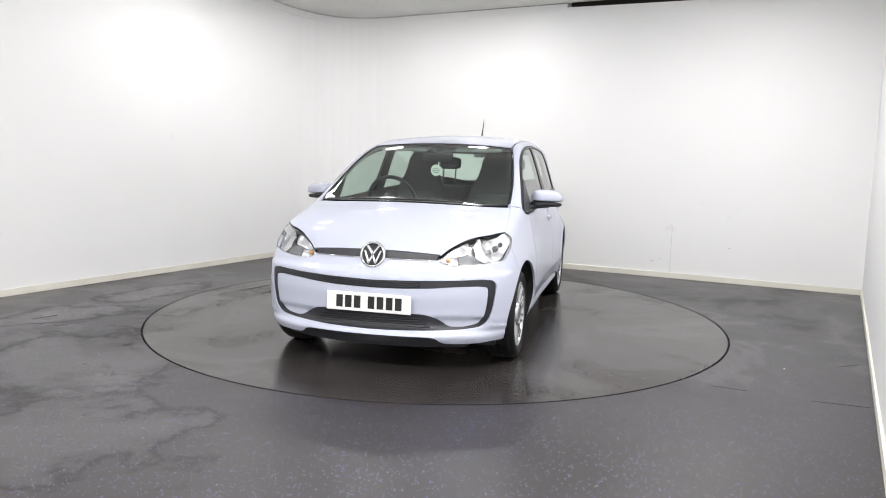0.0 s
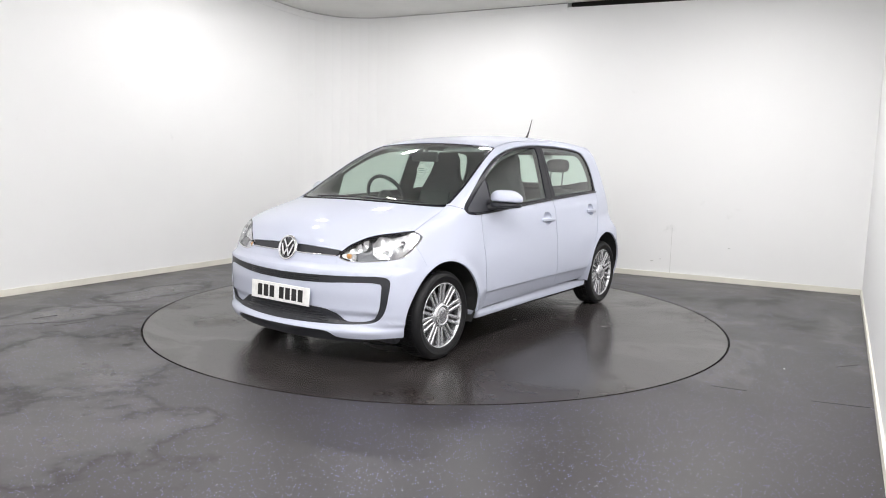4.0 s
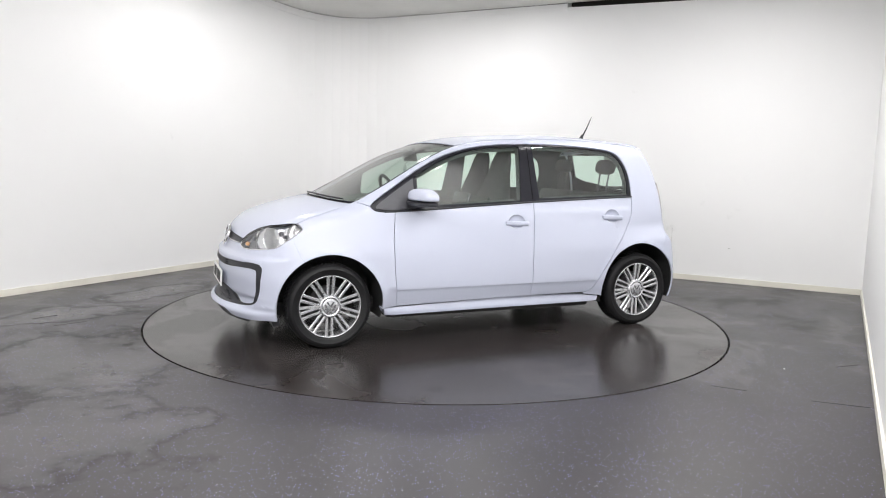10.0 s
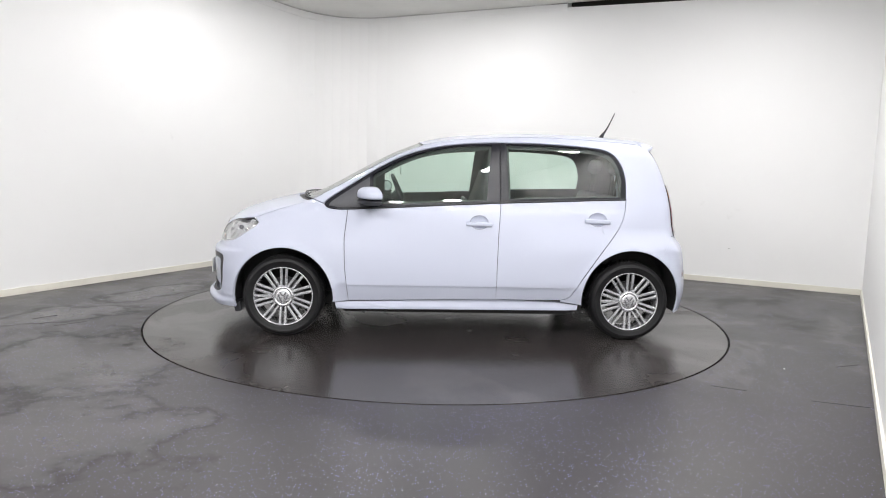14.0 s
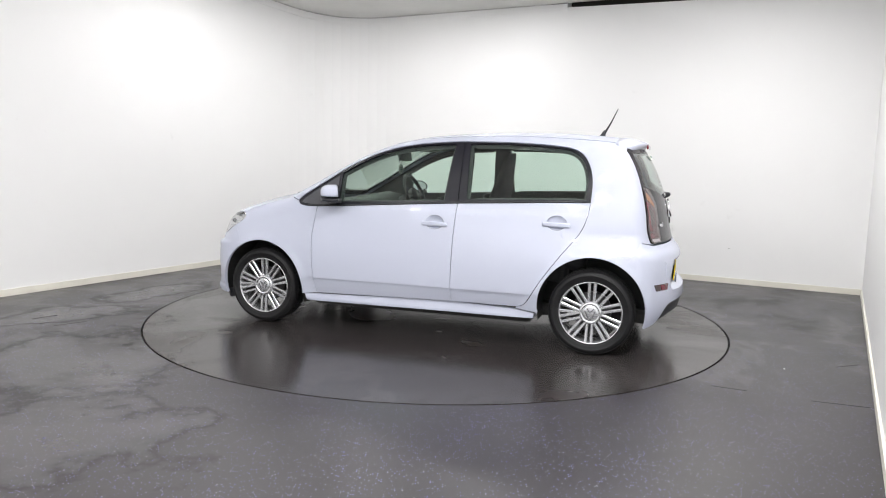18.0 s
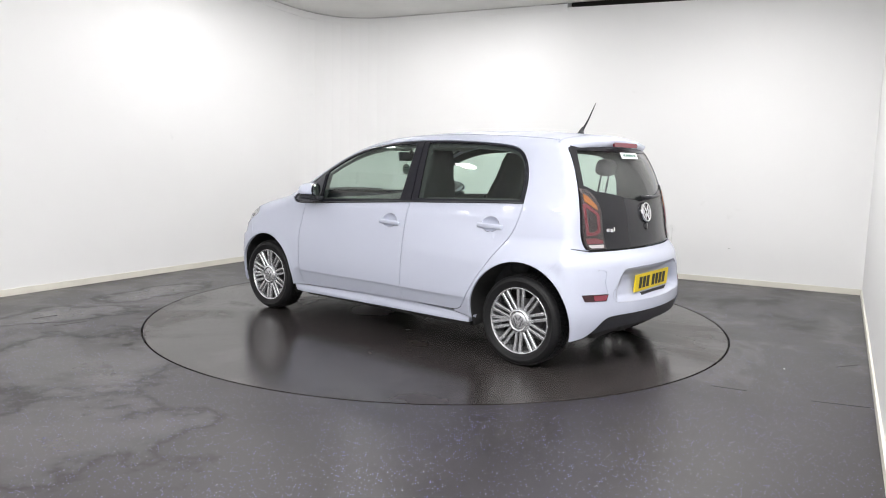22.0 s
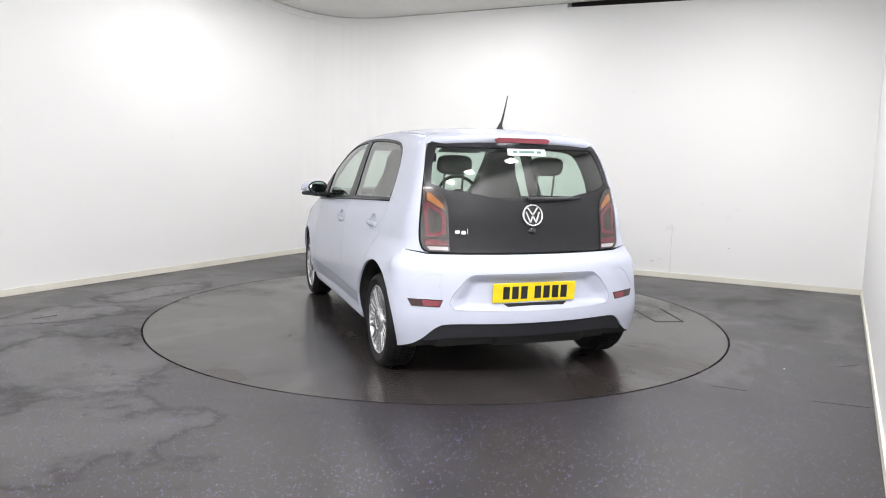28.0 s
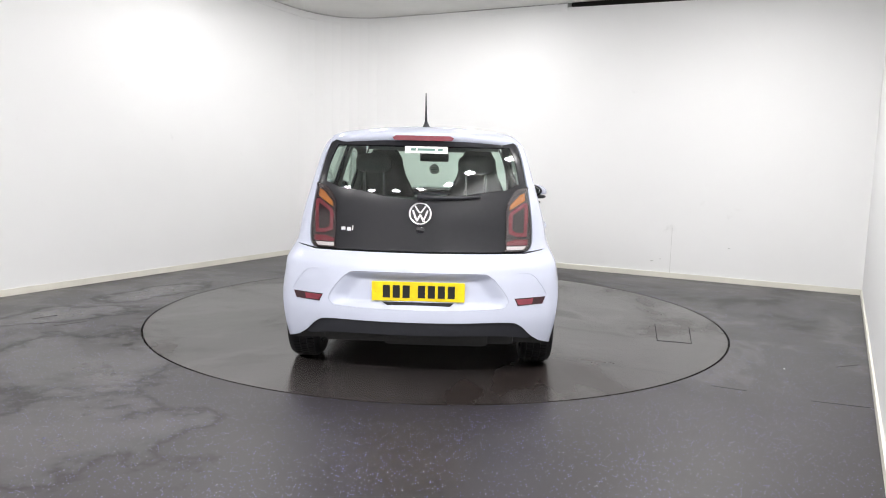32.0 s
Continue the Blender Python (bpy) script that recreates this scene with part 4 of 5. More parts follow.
glass_loop = R3(join(curve([(0.505, 1.318), (0.540, 1.22), (0.560, 1.115)], 5), belt, curve([(-0.560, 1.115), (-0.540, 1.22), (-0.505, 1.318)], 5)))
tail_loop = join(te, tg_bot, flip(te)[::-1], tg_top)
tg = panel("tailgate", End(-1), [tail_loop, glass_loop], TAILBLACK, car, off=-0.002, gap=0.003, step=0.035, label="gloss-black tailgate with a large rear window")
panel("rear_window", End(-1), [glass_loop], GLASS, tg, off=-0.005, gap=0, depth=0, step=0.05, label="green-tinted rear window")
for s in (1, -1):
    M = (lambda p: np.array(p)) if s == 1 else flip
    lamp = panel("tail_lamp", End(-1), [M(lamp_loop)], SMOKEBASE, car, off=0.004, gap=0.006, step=0.03, depth=0.006, label="tall tail lamp with red U-shaped light, amber top")
    red = [(0.500, 0.835), (0.545, 0.815), (0.605, 0.815), (0.608, 1.000), (0.588, 1.008), (0.508, 0.952), (0.497, 0.925)]
    hole = [(0.520, 0.854), (0.550, 0.837), (0.586, 0.837), (0.589, 0.984), (0.520, 0.936)]
    panel("red_light", End(-1), [M(R3(red)), M(R3(hole))], RED, lamp, off=0.006, gap=0, step=0.03, depth=0.003)
    panel("amber_light", End(-1), [M(R3([(0.503, 0.964), (0.520, 0.974), (0.592, 1.020), (0.589, 1.062), (0.562, 1.050), (0.506, 0.992)]))], AMBER, lamp, off=0.006, gap=0, step=0.03, depth=0.003)
    panel("reversing_light", End(-1), [M(R3([(0.490, 0.742), (0.585, 0.742), (0.605, 0.762), (0.490, 0.762)]))], LENS, lamp, off=0.006, gap=0, step=0.03, depth=0.003)
    panel("lamp_cover", End(-1), [M(lamp_loop)], SMOKED, lamp, off=0.011, gap=0.006, step=0.03, depth=0.0)
    panel("red_reflector_strip", End(-1), [M(R3([(0.490, 0.768), (0.610, 0.768), (0.612, 0.800), (0.540, 0.800), (0.490, 0.785)]))], RED, lamp, off=0.005, gap=0, step=0.03, depth=0.002)
wp = R3([(0.02, 1.035), (-0.10, 1.032), (-0.22, 1.033), (-0.335, 1.038)])
wiper = part("rear_wiper", tube([p + np.array([-0.022, 0, 0]) for p in wp], 0.016, 8, 0.006), BLACK, tg, smooth=True)
hubp = R3([(0.0, 1.03)])[0]
part("wiper_hub", lathe([(0.001, 0.026), (0.014, 0.024), (0.019, 0.01), (0.021, 0.0)], 16), BLACK, tg, smooth=True).matrix_local = Matrix.Translation((hubp[0], 0, 1.03)) @ pose(0, 0, 0, 0, 0, 90)
for x0, w, h, dz in ((0.452, 0.027, 0.020, 0.0), (0.418, 0.027, 0.022, -0.003), (0.386, 0.006, 0.030, 0.004)):
    q = R3([(x0 - w / 2, 0.845)])[0]
    part("model_badge_bar", box(0.006, w, h, pose(q[0] - 0.004, q[1], 0.845 + dz, 0, 9, -14), 0.002, 1), CHROME, tg, "small chrome badge strip")
lk = R3([(0.0, 0.85)])[0]
part("tailgate_latch", lathe([(0.001, 0.006), (0.022, 0.004), (0.026, -0.004)], 20), GLOSSBLACK, tg, smooth=True).matrix_local = Matrix.Translation((lk[0], 0, 0.85)) @ pose(0, 0, 0, 0, 0, 90)
stq = R3([(-0.02, 1.295)])[0]
st = part("window_sticker", box(0.002, 0.245, 0.042, pose(stq[0] - 0.004, stq[1], 1.297, 0, 24, 0)), STICKER, tg, "white dealer sticker with plain printed bars")
for y0, w in ((0.075, 0.03), (0.0, 0.10), (-0.08, 0.03)):
    part("printed_bar", box(0.002, w, 0.014, pose(stq[0] - 0.0055, stq[1] + y0, 1.299, 0, 24, 0)), GREENINK, st)

# spoiler over the rear window
def spoiler():
    bm = bmesh.new()
    rows = []
    for y in np.linspace(-0.548, 0.548, 33):
        e = max(0.0, (abs(y) - 0.44) / 0.08)
        roof = on_top([(-1.30, y)])[0]
        gl = R3([(y, 1.340 - 0.02 * e)])[0]
        tipx = -1.482 + 0.27 * y * y + 0.036 * e * e
        tipz = 1.396 - 0.11 * y * y - 0.006 * e
        prof = [(roof[0], roof[2] + 0.002), ((roof[0] * 0.6 + tipx * 0.4), roof[2] * 0.6 + tipz * 0.4 + 0.010), (tipx + 0.02, tipz + 0.004), (tipx, tipz - 0.006), (tipx + 0.030, tipz - 0.052), (tipx + 0.046, tipz - 0.054), (gl[0] + 0.02, gl[2] + 0.006), (-1.36, 1.36), (roof[0], roof[2] - 0.05)]
        rows.append([bm.verts.new((px, y, pz)) for px, pz in prof])
    for a, b in zip(rows, rows[1:]):
        for k in range(len(a)):
            bm.faces.new((a[k], a[(k + 1) % len(a)], b[(k + 1) % len(a)], b[k]))
    bm.faces.new(rows[0])
    bm.faces.new(rows[-1][::-1])
    return bm


sp = part("roof_spoiler", spoiler(), PAINT, car, smooth=True)
bl = prism([(-0.165, -0.014), (0.165, -0.014), (0.178, 0.003), (0.155, 0.014), (-0.155, 0.014), (-0.178, 0.003)], 0.012, pose(-1.478, 0, 1.364, 0, 0, 0) @ pose(0, 0, 0, 90, 0, -90), 0.002)
part("high_brake_light", bl, RED, sp, "slim red high-level brake light")

# rear bumper
ar = list(arch(-1, a_r, 196, 16))
rb_edge = join(R3([(0.60, 0.722)]), [on_side([q])[0] for q in REAR_SEAM], on_side(ar))
rb_top = R3([(y, 0.722) for y in np.linspace(-0.59, 0.59, 18)])
rb_low = R3(curve([(0.69, 0.225), (0.64, 0.260), (0.575, 0.322), (0.50, 0.343), (0.25, 0.344), (0.0, 0.344)], 4))
rb_loop = join(rb_top, rb_edge, on_side([(-1.545, 0.215)]), rb_low, flip(rb_low)[::-1], on_side([(-1.545, 0.215)], -1), flip(rb_edge)[::-1])
recess = R3(sym(curve([(0.0, 0.618), (0.33, 0.615), (0.40, 0.600), (0.455, 0.545), (0.50, 0.480), (0.495, 0.440), (0.42, 0.420), (0.0, 0.414)], 4)))
pods = {}
for s in (1, -1):
    M = (lambda p: np.array(p)) if s == 1 else flip
    pods[s] = M(R3(curve([(0.728, 0.494), (0.695, 0.548), (0.655, 0.596), (0.612, 0.616), (0.545, 0.610), (0.560, 0.550), (0.548, 0.492)], 3) + [(0.558, 0.435), (0.706, 0.440)]))
rbump = panel("rear_bumper", End(-1), [rb_loop, recess, pods[1], pods[-1]], PAINT, car, step=0.028, depth=0.012, gap=0.0015)
panel("plate_recess", End(-1), [recess], PAINT, rbump, gap=0.0, depth=0.0, step=0.012, off=-0.001,
      bulge=lambda v, p: -0.056 * sstep(0.0, 0.030, 0.614 - p[:, 2]) * sstep(0.415, 0.450, p[:, 2]) * sstep(0.0, 0.10, 0.50 - np.abs(p[:, 1]) - 0.6 * np.clip(p[:, 2] - 0.48, 0, 1)))
for s in (1, -1):
    M = (lambda p: np.array(p)) if s == 1 else flip
    panel("bumper_fold", End(-1), [pods[s]], PAINT, rbump, gap=-0.001, depth=0.0, off=-0.0025, step=0.03)
    refl = panel("rear_reflector", End(-1), [M(R3([(0.540, 0.478), (0.722, 0.482), (0.704, 0.442), (0.560, 0.437)]))], DARKRED, rbump, off=0.001, gap=0.0, step=0.03, depth=0.008, label="red rear reflector")
    panel("reflector_lens", End(-1), [M(R3([(0.546, 0.473), (0.650, 0.475), (0.642, 0.444), (0.564, 0.442)]))], RED, refl, off=0.003, gap=0, depth=0.002, step=0.03)
diff = R3(sym(curve([(0.0, 0.356), (0.25, 0.356), (0.50, 0.357), (0.58, 0.334), (0.645, 0.262), (0.62, 0.240), (0.45, 0.262), (0.0, 0.265)], 3)))
panel("rear_diffuser", End(-1), [diff], BLACK, car, off=-0.012, step=0.05, gap=0, depth=0.05, label="black plastic lower rear apron")
rp = R3([(0.0, 0.505)])[0]
plate(PLATEY, Matrix.Translation((rp[0] + 0.052, 0.0, 0.509)) @ pose(0, 0, 0, 0, 0, 90) @ pose(0, 0, 0, -4), "yellow rear registration plate with black bars")
part("plate_surround_strip", prism([(-0.20, 0), (0.20, 0), (0.175, -0.024), (-0.165, -0.024)], 0.004, Matrix.Translation((rp[0] + 0.040, 0, 0.4515)) @ pose(0, 0, 0, 90, 0, -90)), INK, rbump, "black dealer strip under the plate")

# aerial
ab = on_top([(-1.155, 0.0)])[0]
part("aerial", tube([(ab[0], 0, ab[2] - 0.005), (ab[0] - 0.018, 0, ab[2] + 0.035), (ab[0] - 0.05, 0, ab[2] + 0.09), (-1.255, 0, 1.640)], 0.011, 8, 0.003), BLACK, car, smooth=True)


part("aerial_base", lathe([(0.004, 0.045), (0.010, 0.030), (0.019, 0.008), (0.024, 0.0), (0.024, -0.006)], 18, "Z"), BLACK, car, smooth=True).matrix_local = pose(ab[0], 0, ab[2] + 0.001, 0, -14)


# door mirrors
def mirror(s):
    place = pose(0.590, s * 0.854, 0.992) @ Matrix.Diagonal((1, s, 1, 1)) @ pose(0, 0, 0, -2, 0, 30)

    def shell(up, down, grow_by):
        bm = bmesh.new()
        bmesh.ops.create_uvsphere(bm, u_segments=32, v_segments=20, radius=1.0)
        for v in bm.verts:
            x, y, z = v.co
            f = 0.097 if x > 0 else 0.026
            low = 1 - 0.42 * max(0.0, y) ** 1.6
            zz = up * abs(z) ** 0.7 * low if z > 0 else -down * abs(z) ** 0.4
            v.co = (grow_by * f * math.copysign(abs(x) ** 0.62, x), grow_by * 0.110 * math.copysign(abs(y) ** 0.66, y), zz)
        return bm

    top = shell(0.060, 0.022, 1.0)
    bmesh.ops.transform(top, matrix=place, verts=top.verts)
    ob = part("door_mirror", top, PAINT, car, "white door mirror with a black lower half and foot", smooth=True)
    low = shell(0.012, 0.024, 0.99)
    bmesh.ops.transform(low, matrix=place @ pose(0, -0.004, -0.034), verts=low.verts)
    part("mirror_base", low, BLACK, ob, smooth=True)
    part("mirror_foot", box(0.085, 0.15, 0.034, pose(0.612, s * 0.800, 0.938, s * 4, 0, s * 30), 0.014, 3), BLACK, ob, smooth=True)
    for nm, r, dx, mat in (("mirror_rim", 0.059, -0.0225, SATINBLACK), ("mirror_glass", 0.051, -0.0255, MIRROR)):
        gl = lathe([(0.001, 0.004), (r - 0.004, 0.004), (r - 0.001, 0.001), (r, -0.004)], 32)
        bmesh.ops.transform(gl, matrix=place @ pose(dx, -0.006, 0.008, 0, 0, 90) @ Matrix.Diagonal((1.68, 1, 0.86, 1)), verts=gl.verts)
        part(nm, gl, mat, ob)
    return ob


for s in (1, -1):
    mirror(s)


# wheels
def wheel(x, s):
    """Twin-spoke alloy wheel; outer face towards the car's side."""
    R, w = WHEEL_R, 0.092
    hub = part("wheel", lathe([(0.194, 0.062), (0.200, 0.074), (0.207, 0.082), (0.203, 0.087), (0.197, 0.082), (0.193, 0.060), (0.188, 0.0), (0.19, -0.07), (0.205, -0.085)], 56), RIM, car, "silver twin-spoke alloy wheel", smooth=True)
    hub.matrix_local = Matrix.Translation((x, s * 0.704, R)) @ (Matrix.Identity(4) if s == 1 else pose(0, 0, 0, 0, 0, 180))
    tyre = lathe([(0.200, -0.085), (0.225, -w), (0.255, -w * 0.98), (R - 0.016, -w * 0.86), (R - 0.008, -w * 0.7), (R - 0.006, -w * 0.35), (R - 0.006, w * 0.35), (R - 0.004, w * 0.66), (R - 0.011, w * 0.84), (0.262, w * 0.955), (0.256, w * 0.985), (0.248, w * 1.0), (0.246, w * 1.02), (0.243, w * 1.02), (0.241, w * 1.0), (0.222, w * 0.99), (0.214, w * 0.95), (0.205, 0.080)], 64)
    part("tyre", tyre, RUBBER, hub, "black road tyre", smooth=True)
    part("brake_disc", lathe([(0.02, 0.0), (0.125, 0.0), (0.128, -0.012), (0.02, -0.012)], 32), RIMDARK, hub)
    part("wheel_back", lathe([(0.001, -0.03), (0.188, -0.03)], 32), UNDER, hub)
    me = None
    for i in range(10):
        a = 2 * math.pi * i / 10 + math.pi / 2 + 0.03
        for k in (-1, 1):
            if me is None:
                b = box(0.140, 0.024, 0.0195, pose(0.131, 0.0, 0), 0.0045, 1)
                for v in b.verts:
                    t = (v.co.x - 0.064) / 0.142
                    v.co.y += 0.060 + 0.013 * math.sin(t * math.pi) + 0.008 * t
                    v.co.z *= 0.90 + 0.16 * t
                me = part("spoke", b, RIM, hub).data
                bpy.data.objects.remove(hub.children[-1])
            sp_ = new("spoke", me)
            sp_.parent = hub
            sp_.matrix_local = Matrix.Rotation(-(a), 4, "Y") @ Matrix.Translation((0, 0, k * 0.0142)) @ Matrix.Rotation(-k * 0.022, 4, "Y")
    part("centre_cap", lathe([(0.001, 0.087), (0.040, 0.0865), (0.050, 0.084), (0.052, 0.081), (0.055, 0.081), (0.058, 0.087), (0.066, 0.086), (0.074, 0.078), (0.078, 0.055)], 36), RIM, hub, "round silver centre cap with a raised ring", smooth=True)
    for x0, z0, x1, z1 in ((-0.44, 0.62, -0.05, 0.08), (0.44, 0.62, 0.05, 0.08), (-0.66, 0.26, -0.27, -0.62), (0.66, 0.26, 0.27, -0.62)):
        L, a = math.hypot(x1 - x0, z1 - z0) * 0.05, math.atan2(z1 - z0, x1 - x0)
        part("cap_bar", box(L, 0.003, 0.006, pose((x0 + x1) * 0.025, 0.0875, (z0 + z1) * 0.025) @ Matrix.Rotation(-a, 4, "Y")), CAPDARK, hub)
    for k in range(5):
        a = 2 * math.pi * (k + 0.5) / 5
        part("wheel_bolt", lathe([(0.001, 0.068), (0.007, 0.067), (0.009, 0.060)], 8), CAPDARK, hub).matrix_local = Matrix.Translation((0.088 * math.cos(a), 0, 0.088 * math.sin(a)))
    tread = bmesh.new()
    for k in range(64):
        for row, (yy, dy) in enumerate(((0.038, 0.036), (-0.004, 0.036), (-0.046, 0.036))):
            a = 2 * math.pi * (k + 0.5 * (row % 2)) / 64
            bmesh.ops.create_cube(tread, size=1.0, matrix=Matrix.Rotation(-a, 4, "Y") @ pose(R - 0.0050, yy, 0) @ Matrix.Diagonal((0.010, dy, 0.019, 1)))
    part("tread", tread, RUBBER, hub, "black tread blocks round the tyre")
    return hub


for x in (WHEEL_X, -WHEEL_X):
    for s in (1, -1):
        wheel(x, s)


for s in (1, -1):
    part("air_deflector", box(0.05, 0.16, 0.07, pose(1.545, s * 0.62, 0.185, 0, 12), 0.012), BLACK, car, "small black deflector ahead of the wheel")
    part("brake_drum", lathe([(0.001, 0.0), (0.10, 0.0), (0.115, 0.012), (0.115, 0.05), (0.02, 0.055)], 28), CAPGREY, car, "grey brake drum").matrix_local = pose(-WHEEL_X, s * 0.585, WHEEL_R)

# wheel-arch liners, floor pan, exhaust
def liner(fx, s):
    bm = bmesh.new()
    rows = []
    k = 1 if fx > 0 else -1
    for i in range(25):
        a = radians(-16 + 212 * i / 24)
        c, n = math.cos(a), math.sin(a)
        w = abs(on_side([(fx + 0.348 * c, ARCH_Z[k] + 0.348 * n)])[0][1])
        rows.append([bm.verts.new((fx + r * c, s * min(y, w - dy), ARCH_Z[k] + r * n)) for r, y, dy in ((0.349, 0.83, 0.014), (0.362, 0.83, 0.05), (0.362, 0.45, 0.1))])
    for a, b in zip(rows, rows[1:]):
        for j in range(2):
            bm.faces.new((a[j], a[j + 1], b[j + 1], b[j]))
    bm.faces.new([r[2] for r in rows])
    return part("wheel_arch_liner", bm, UNDER, car, "black wheel-arch liner")


for fx in (WHEEL_X, -WHEEL_X):
    for s in (1, -1):
        liner(fx, s)
part("floor_pan", box(3.15, 1.10, 0.10, pose(-0.02, 0, 0.235), 0.03), UNDER, car, "black underbody")
part("floor_pan", box(1.62, 1.46, 0.10, pose(0.0, 0, 0.215), 0.03), UNDER, car, "black underbody")
part("rear_silencer", box(0.22, 0.62, 0.13, pose(-1.50, -0.1, 0.235), 0.05, 3), UNDER, car, "dark exhaust silencer", smooth=True)
part("rear_axle", tube([(-1.21, -0.66, 0.25), (-1.21, 0.66, 0.25)], 0.035), UNDER, car)
part("engine_block", box(0.5, 1.0, 0.4, pose(1.30, 0, 0.42), 0.05), UNDER, car, "dark engine bay")


# ==== INTERIOR ====
def seat_slab(w, d, h, m, bev=0.03):
    return box(w, d, h, m, bev, 3)


for s in (1, -1):
    y = s * 0.345
    fore = 0.08 * s
    st_ = part("front_seat", seat_slab(0.50, 0.48, 0.16, pose(0.12 + fore, y, 0.52, 0, -6), 0.05), SEAT, car, "dark cloth front seat with built-in head restraint", smooth=True)
    back = bmesh.new()
    rows = []
    for t in np.linspace(0, 1, 14):
        wv = float(np.interp(t, [0, 0.15, 0.5, 0.68, 0.80, 0.92, 1.0], [0.23, 0.25, 0.245, 0.19, 0.14, 0.13, 0.09]))
        th = float(np.interp(t, [0, 0.5, 0.8, 1.0], [0.075, 0.065, 0.045, 0.025]))
        z = 0.50 + 0.81 * t
        cx = fore - 0.10 - 0.27 * t + 0.05 * t * t
        rows.append([back.verts.new((cx + th * math.copysign(abs(math.cos(a)) ** 0.6, math.cos(a)), y + wv * math.copysign(abs(math.sin(a)) ** 0.6, math.sin(a)), z)) for a in np.linspace(0, 2 * math.pi, 21)[:-1]])
    for a, b in zip(rows, rows[1:]):
        for k in range(20):
            back.faces.new((a[k], a[(k + 1) % 20], b[(k + 1) % 20], b[k]))
    back.faces.new(rows[0])
    back.faces.new(rows[-1][::-1])
    part("backrest", back, SEAT, st_, smooth=True)
    part("backrest_panel", box(0.02, 0.30, 0.38, pose(fore - 0.085, y, 0.79, 0, -16), 0.008), SEATGREY, st_, "grey woven seat centre", smooth=True)
bench = part("rear_bench", seat_slab(0.48, 1.16, 0.18, pose(-0.78, 0, 0.53, 0, -5), 0.05), SEAT, car, "dark cloth rear bench with two head restraints", smooth=True)
part("bench_backrest", seat_slab(0.14, 1.20, 0.50, pose(-1.12, 0, 0.76, 0, -16), 0.05), SEAT, bench, smooth=True)
for s in (1, -1):
    hr = bmesh.new()
    bmesh.ops.create_uvsphere(hr, u_segments=20, v_segments=14, radius=1)
    for v in hr.verts:
        v.co = (0.050 * v.co.x, 0.112 * math.copysign(abs(v.co.y) ** 0.6, v.co.y), 0.060 * math.copysign(abs(v.co.z) ** 0.6, v.co.z))
    bmesh.ops.transform(hr, matrix=pose(-1.200, s * 0.315, 1.215, 0, -12), verts=hr.verts)
    part("head_restraint", hr, SEAT, bench, smooth=True)
    for dy in (-0.06, 0.06):
        part("restraint_post", tube([(-1.165, s * 0.315 + dy, 0.98), (-1.198, s * 0.315 + dy, 1.19)], 0.007, 8), CAPDARK, bench, smooth=True)
dash = bmesh.new()
rows = []
for y in np.linspace(-0.69, 0.69, 25):
    e = abs(y) / 0.69
    hump = 0.035 * math.exp(-((y + 0.345) / 0.17) ** 2)
    prof = [(0.95, 0.90), (0.86, 0.925 + hump * 0.3), (0.70, 0.93 + hump), (0.60, 0.915 + hump), (0.565, 0.87), (0.58, 0.72), (0.66, 0.58), (0.95, 0.55)]
    rows.append([dash.verts.new((px - 0.06 * e * e, y, pz - 0.015 * e ** 4)) for px, pz in prof])
for a, b in zip(rows, rows[1:]):
    for k in range(8):
        dash.faces.new((a[k], a[(k + 1) % 8], b[(k + 1) % 8], b[k]))
dash.faces.new(rows[0])
dash.faces.new(rows[-1][::-1])
part("dashboard", dash, TRIM, car, "dark grey plastic dashboard", smooth=True)
# steering wheel on the car's right
ring = [(0.182 * math.cos(a), 0.182 * math.sin(a), 0) for a in np.linspace(0, 2 * math.pi, 41)]
swm = pose(0.43, -0.345, 0.940, 0, -66, 0)
st_ = part("steering_wheel", tube(ring, 0.015, 10), BLACK, car, "black steering wheel", smooth=True)
st_.matrix_local = swm
part("wheel_boss", lathe([(0.001, 0.02), (0.06, 0.015), (0.07, -0.01), (0.03, -0.10)], 24, "Z"), BLACK, st_, smooth=True)
for a in (0.0, math.pi, math.pi / 2):
    part("wheel_spoke", box(0.12, 0.035, 0.012, Matrix.Rotation(a + math.pi / 2, 4, "Z") @ pose(0.115, 0, 0), 0.005), BLACK, st_)
part("steering_column", tube([(0.50, -0.345, 0.91), (0.68, -0.345, 0.80)], 0.045, 12), BLACK, car, smooth=True)
mi = part("interior_mirror", box(0.03, 0.24, 0.075, pose(0.395, 0, 1.265, 0, 10), 0.014, 3), BLACK, car, "black interior mirror", smooth=True)
part("mirror_stalk", tube([(0.385, 0, 1.285), (0.362, 0, 1.328)], 0.012), BLACK, mi)
fr = part("air_freshener", lathe([(0.001, 0.004), (0.042, 0.004), (0.043, 0.0), (0.042, -0.004), (0.001, -0.004)], 28), STICKER)
tagged(fr, "round white card air freshener hanging from the interior mirror", "air freshener")
FRESH = pose(0.43, 0.0, 1.165, 0, 0, 90)
for z0, w in ((0.010, 0.05), (-0.004, 0.06), (-0.018, 0.04)):
    part("printed_bar", box(w, 0.010, 0.005, pose(0, 0, z0)), GREENINK, fr)
part("hanging_cord", tube([(0.41, 0, 1.23), (0.43, 0, 1.205)], 0.002, 6), BLACK, fr).matrix_local = FRESH.inverted()
panel("headlining", Top(), [roof_loop], HEADLINER, car, off=-0.035, step=0.1, depth=0.0, gap=0.01, label="pale grey headlining")
for s in (1, -1):
    part("sun_visor", box(0.16, 0.36, 0.018, pose(0.24, s * 0.29, 1.335, 0, 16), 0.007), HEADLINER, car, "folded grey sun visor")
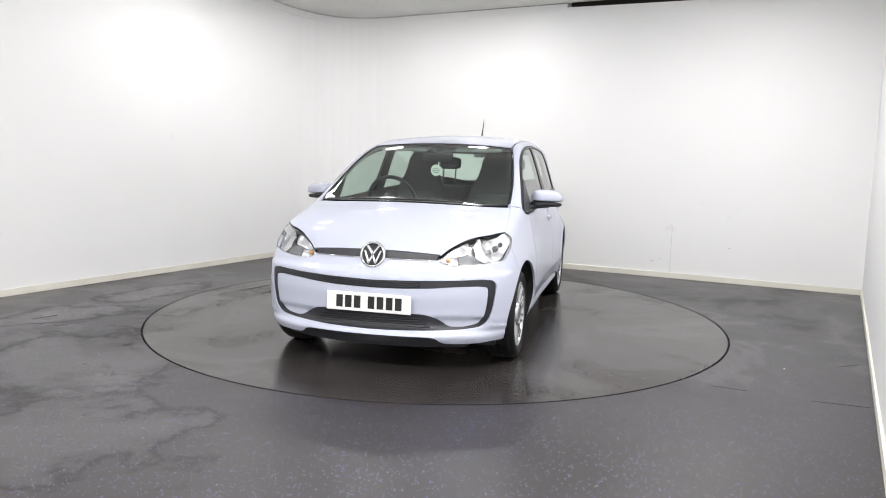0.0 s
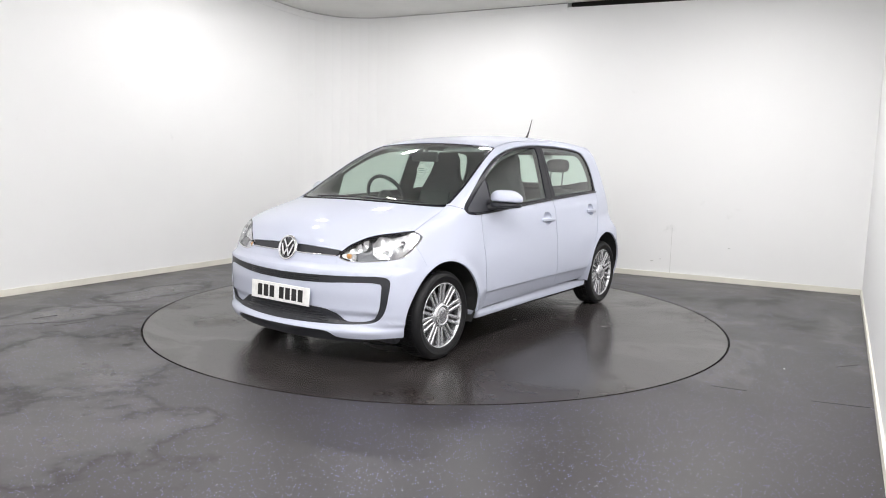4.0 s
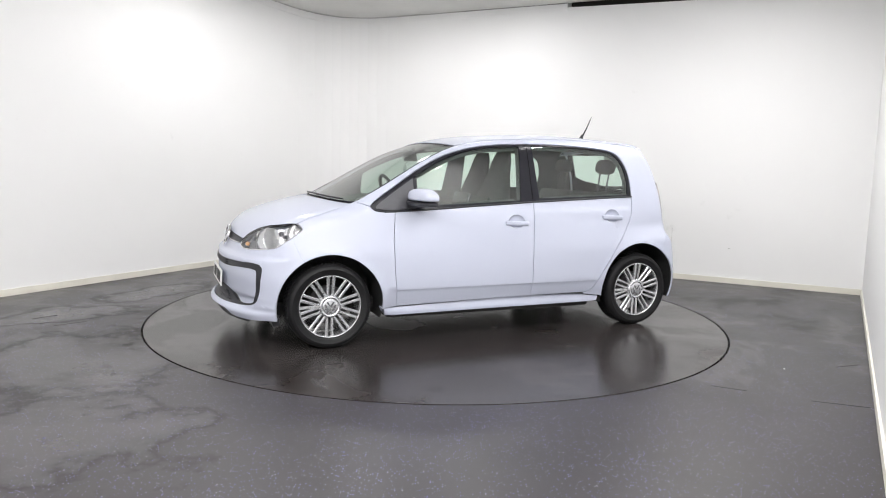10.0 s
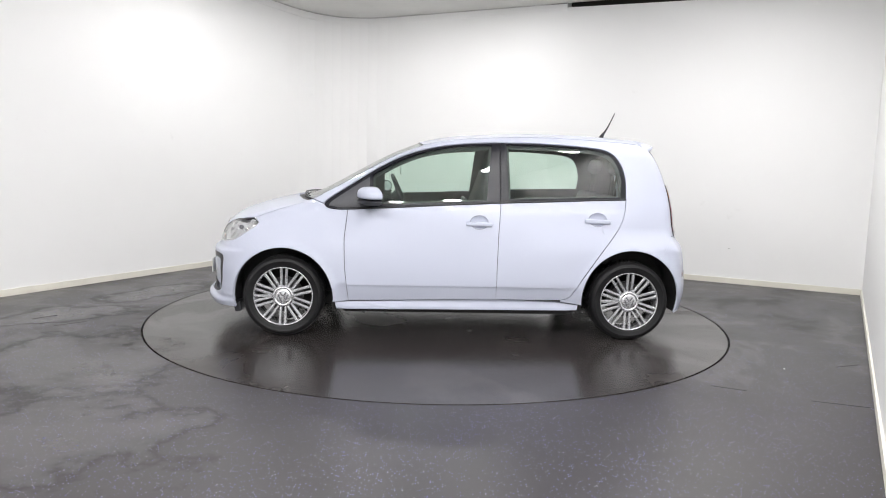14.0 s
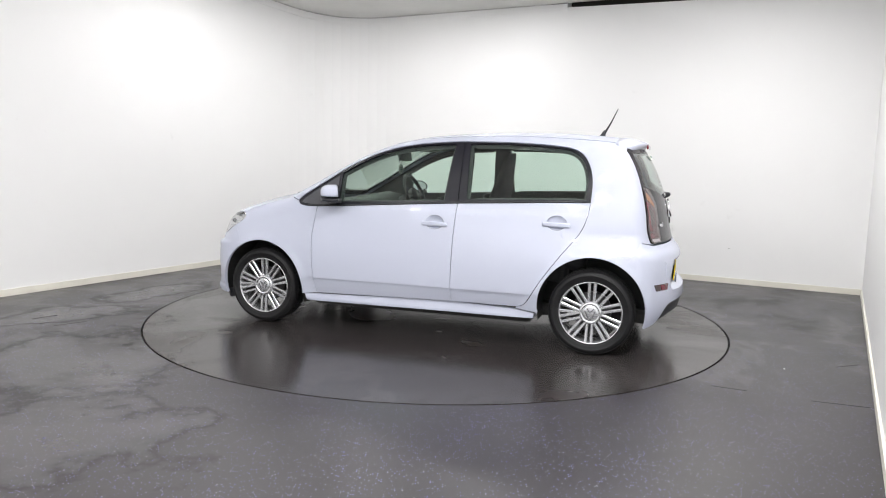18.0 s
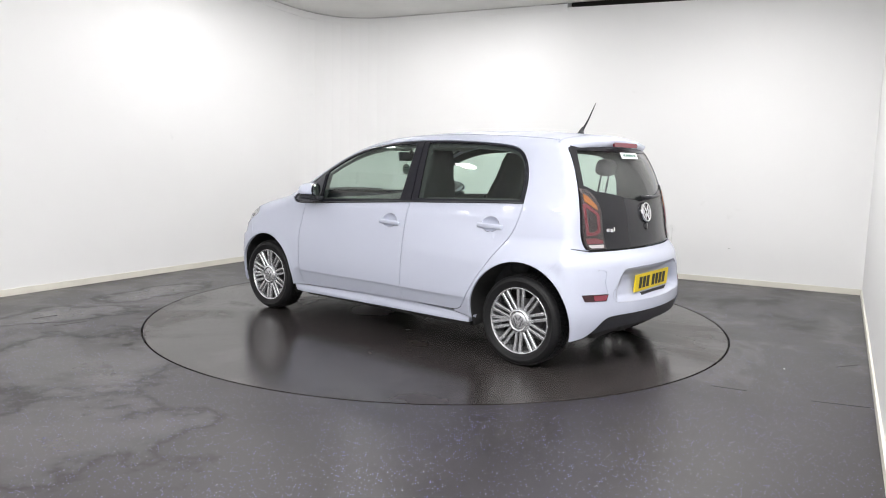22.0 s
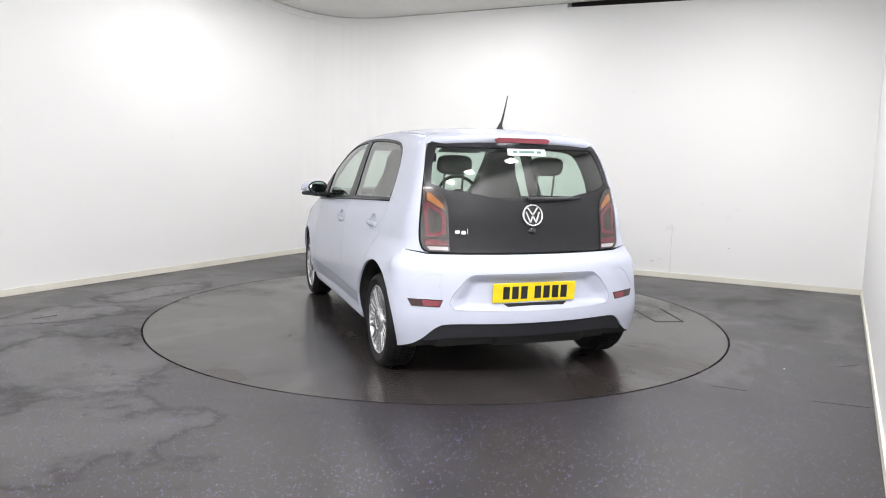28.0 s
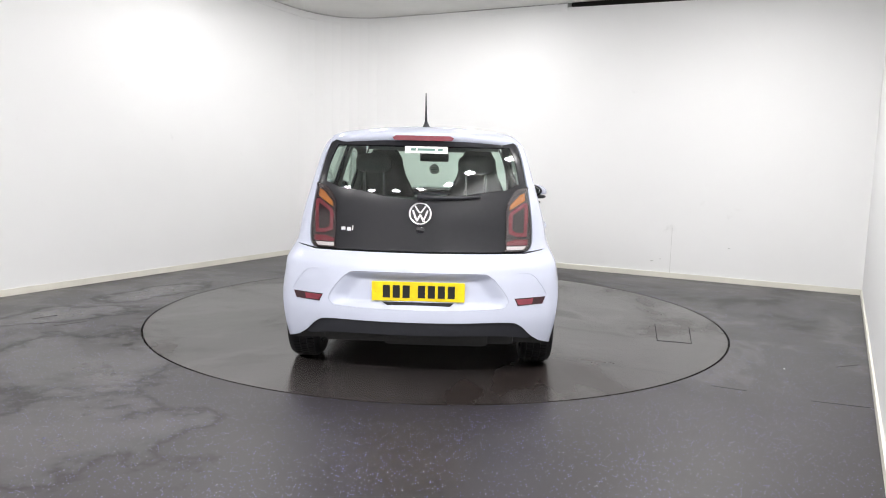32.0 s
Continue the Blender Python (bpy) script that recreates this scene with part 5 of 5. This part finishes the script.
# windscreen wipers
for y0, y1 in ((-0.42, 0.08), (0.05, 0.52)):
    ps = on_top([(1.150 - 0.30 * y * y - 0.02 * (y - y0), y) for y in np.linspace(y0, y1, 10)])
    part("windscreen_wiper", tube([p + np.array([0.004, 0, 0.007]) for p in ps], 0.007, 8, 0.005), BLACK, car, smooth=True)

# hatch set in the turntable
def hatch():
    base = radians(-271.53)
    rot = Matrix.Rotation(-base, 4, "Z")
    a, b, c, d = [rot @ Vector((x, y, 0)) for x, y in ((1.712, -0.266), (1.577, -0.775), (1.80, -0.837), (1.955, -0.337))]
    for p, q in ((a, b), (b, c), (c, d)):
        L, m = (q - p).length, (p + q) / 2
        part("hatch_joint", box(L, 0.0055, 0.003, Matrix.Translation((m.x, m.y, 0.001)) @ Matrix.Rotation(math.atan2((q - p).y, (q - p).x), 4, "Z")), GROOVE, turntable)


hatch()

# ceiling lamps
for x, y, watts in LAMPS:
    h = ceil_z((x, y))
    w = 0.22 if watts > 10 else 0.16
    lamp = part("ceiling_light", box(w + 0.05, w + 0.05, 0.05, pose(0, 0, -0.026), 0.004), LAMPFRAME, None)
    tagged(lamp, "small square white LED ceiling panel, lit, placed for even wall light", "ceiling light", "ceiling LED panels")
    part("diffuser", box(w + 0.01, w + 0.01, 0.004, pose(0, 0, -0.054)), LEDS, lamp)
    lamp.matrix_basis = pose(x, y, h, 0, 0, 60)
    ld = bpy.data.lights.new("panel_light", "AREA")
    ld.shape, ld.size, ld.energy, ld.color = "SQUARE", w, watts, (1.0, 0.988, 0.988)
    new("panel_light", ld).matrix_basis = pose(x, y, h - 0.06, 0, 0, 60)


# ==== TURNING ====
TURN = spline([0, 3, 6, 9, 12, 14, 17, 20, 23, 25, 28, 30, 32], [-105.33, -120.90, -136.70, -152.41, -167.91, -178.11, -193.32, -208.62, -224.35, -234.82, -250.53, -261.05, -271.53])


def motions():
    off = Matrix.Translation((-0.116, 0.0575, 0.0))
    spin = [(t, pose(0, 0, 0, 0, 0, float(TURN(float(t))))) for t in range(0, 33)]
    walk(turntable, spin)
    walk(car, [(t, m @ off) for t, m in spin])
    walk(fr, [(t, m @ off @ FRESH) for t, m in spin])


motions()
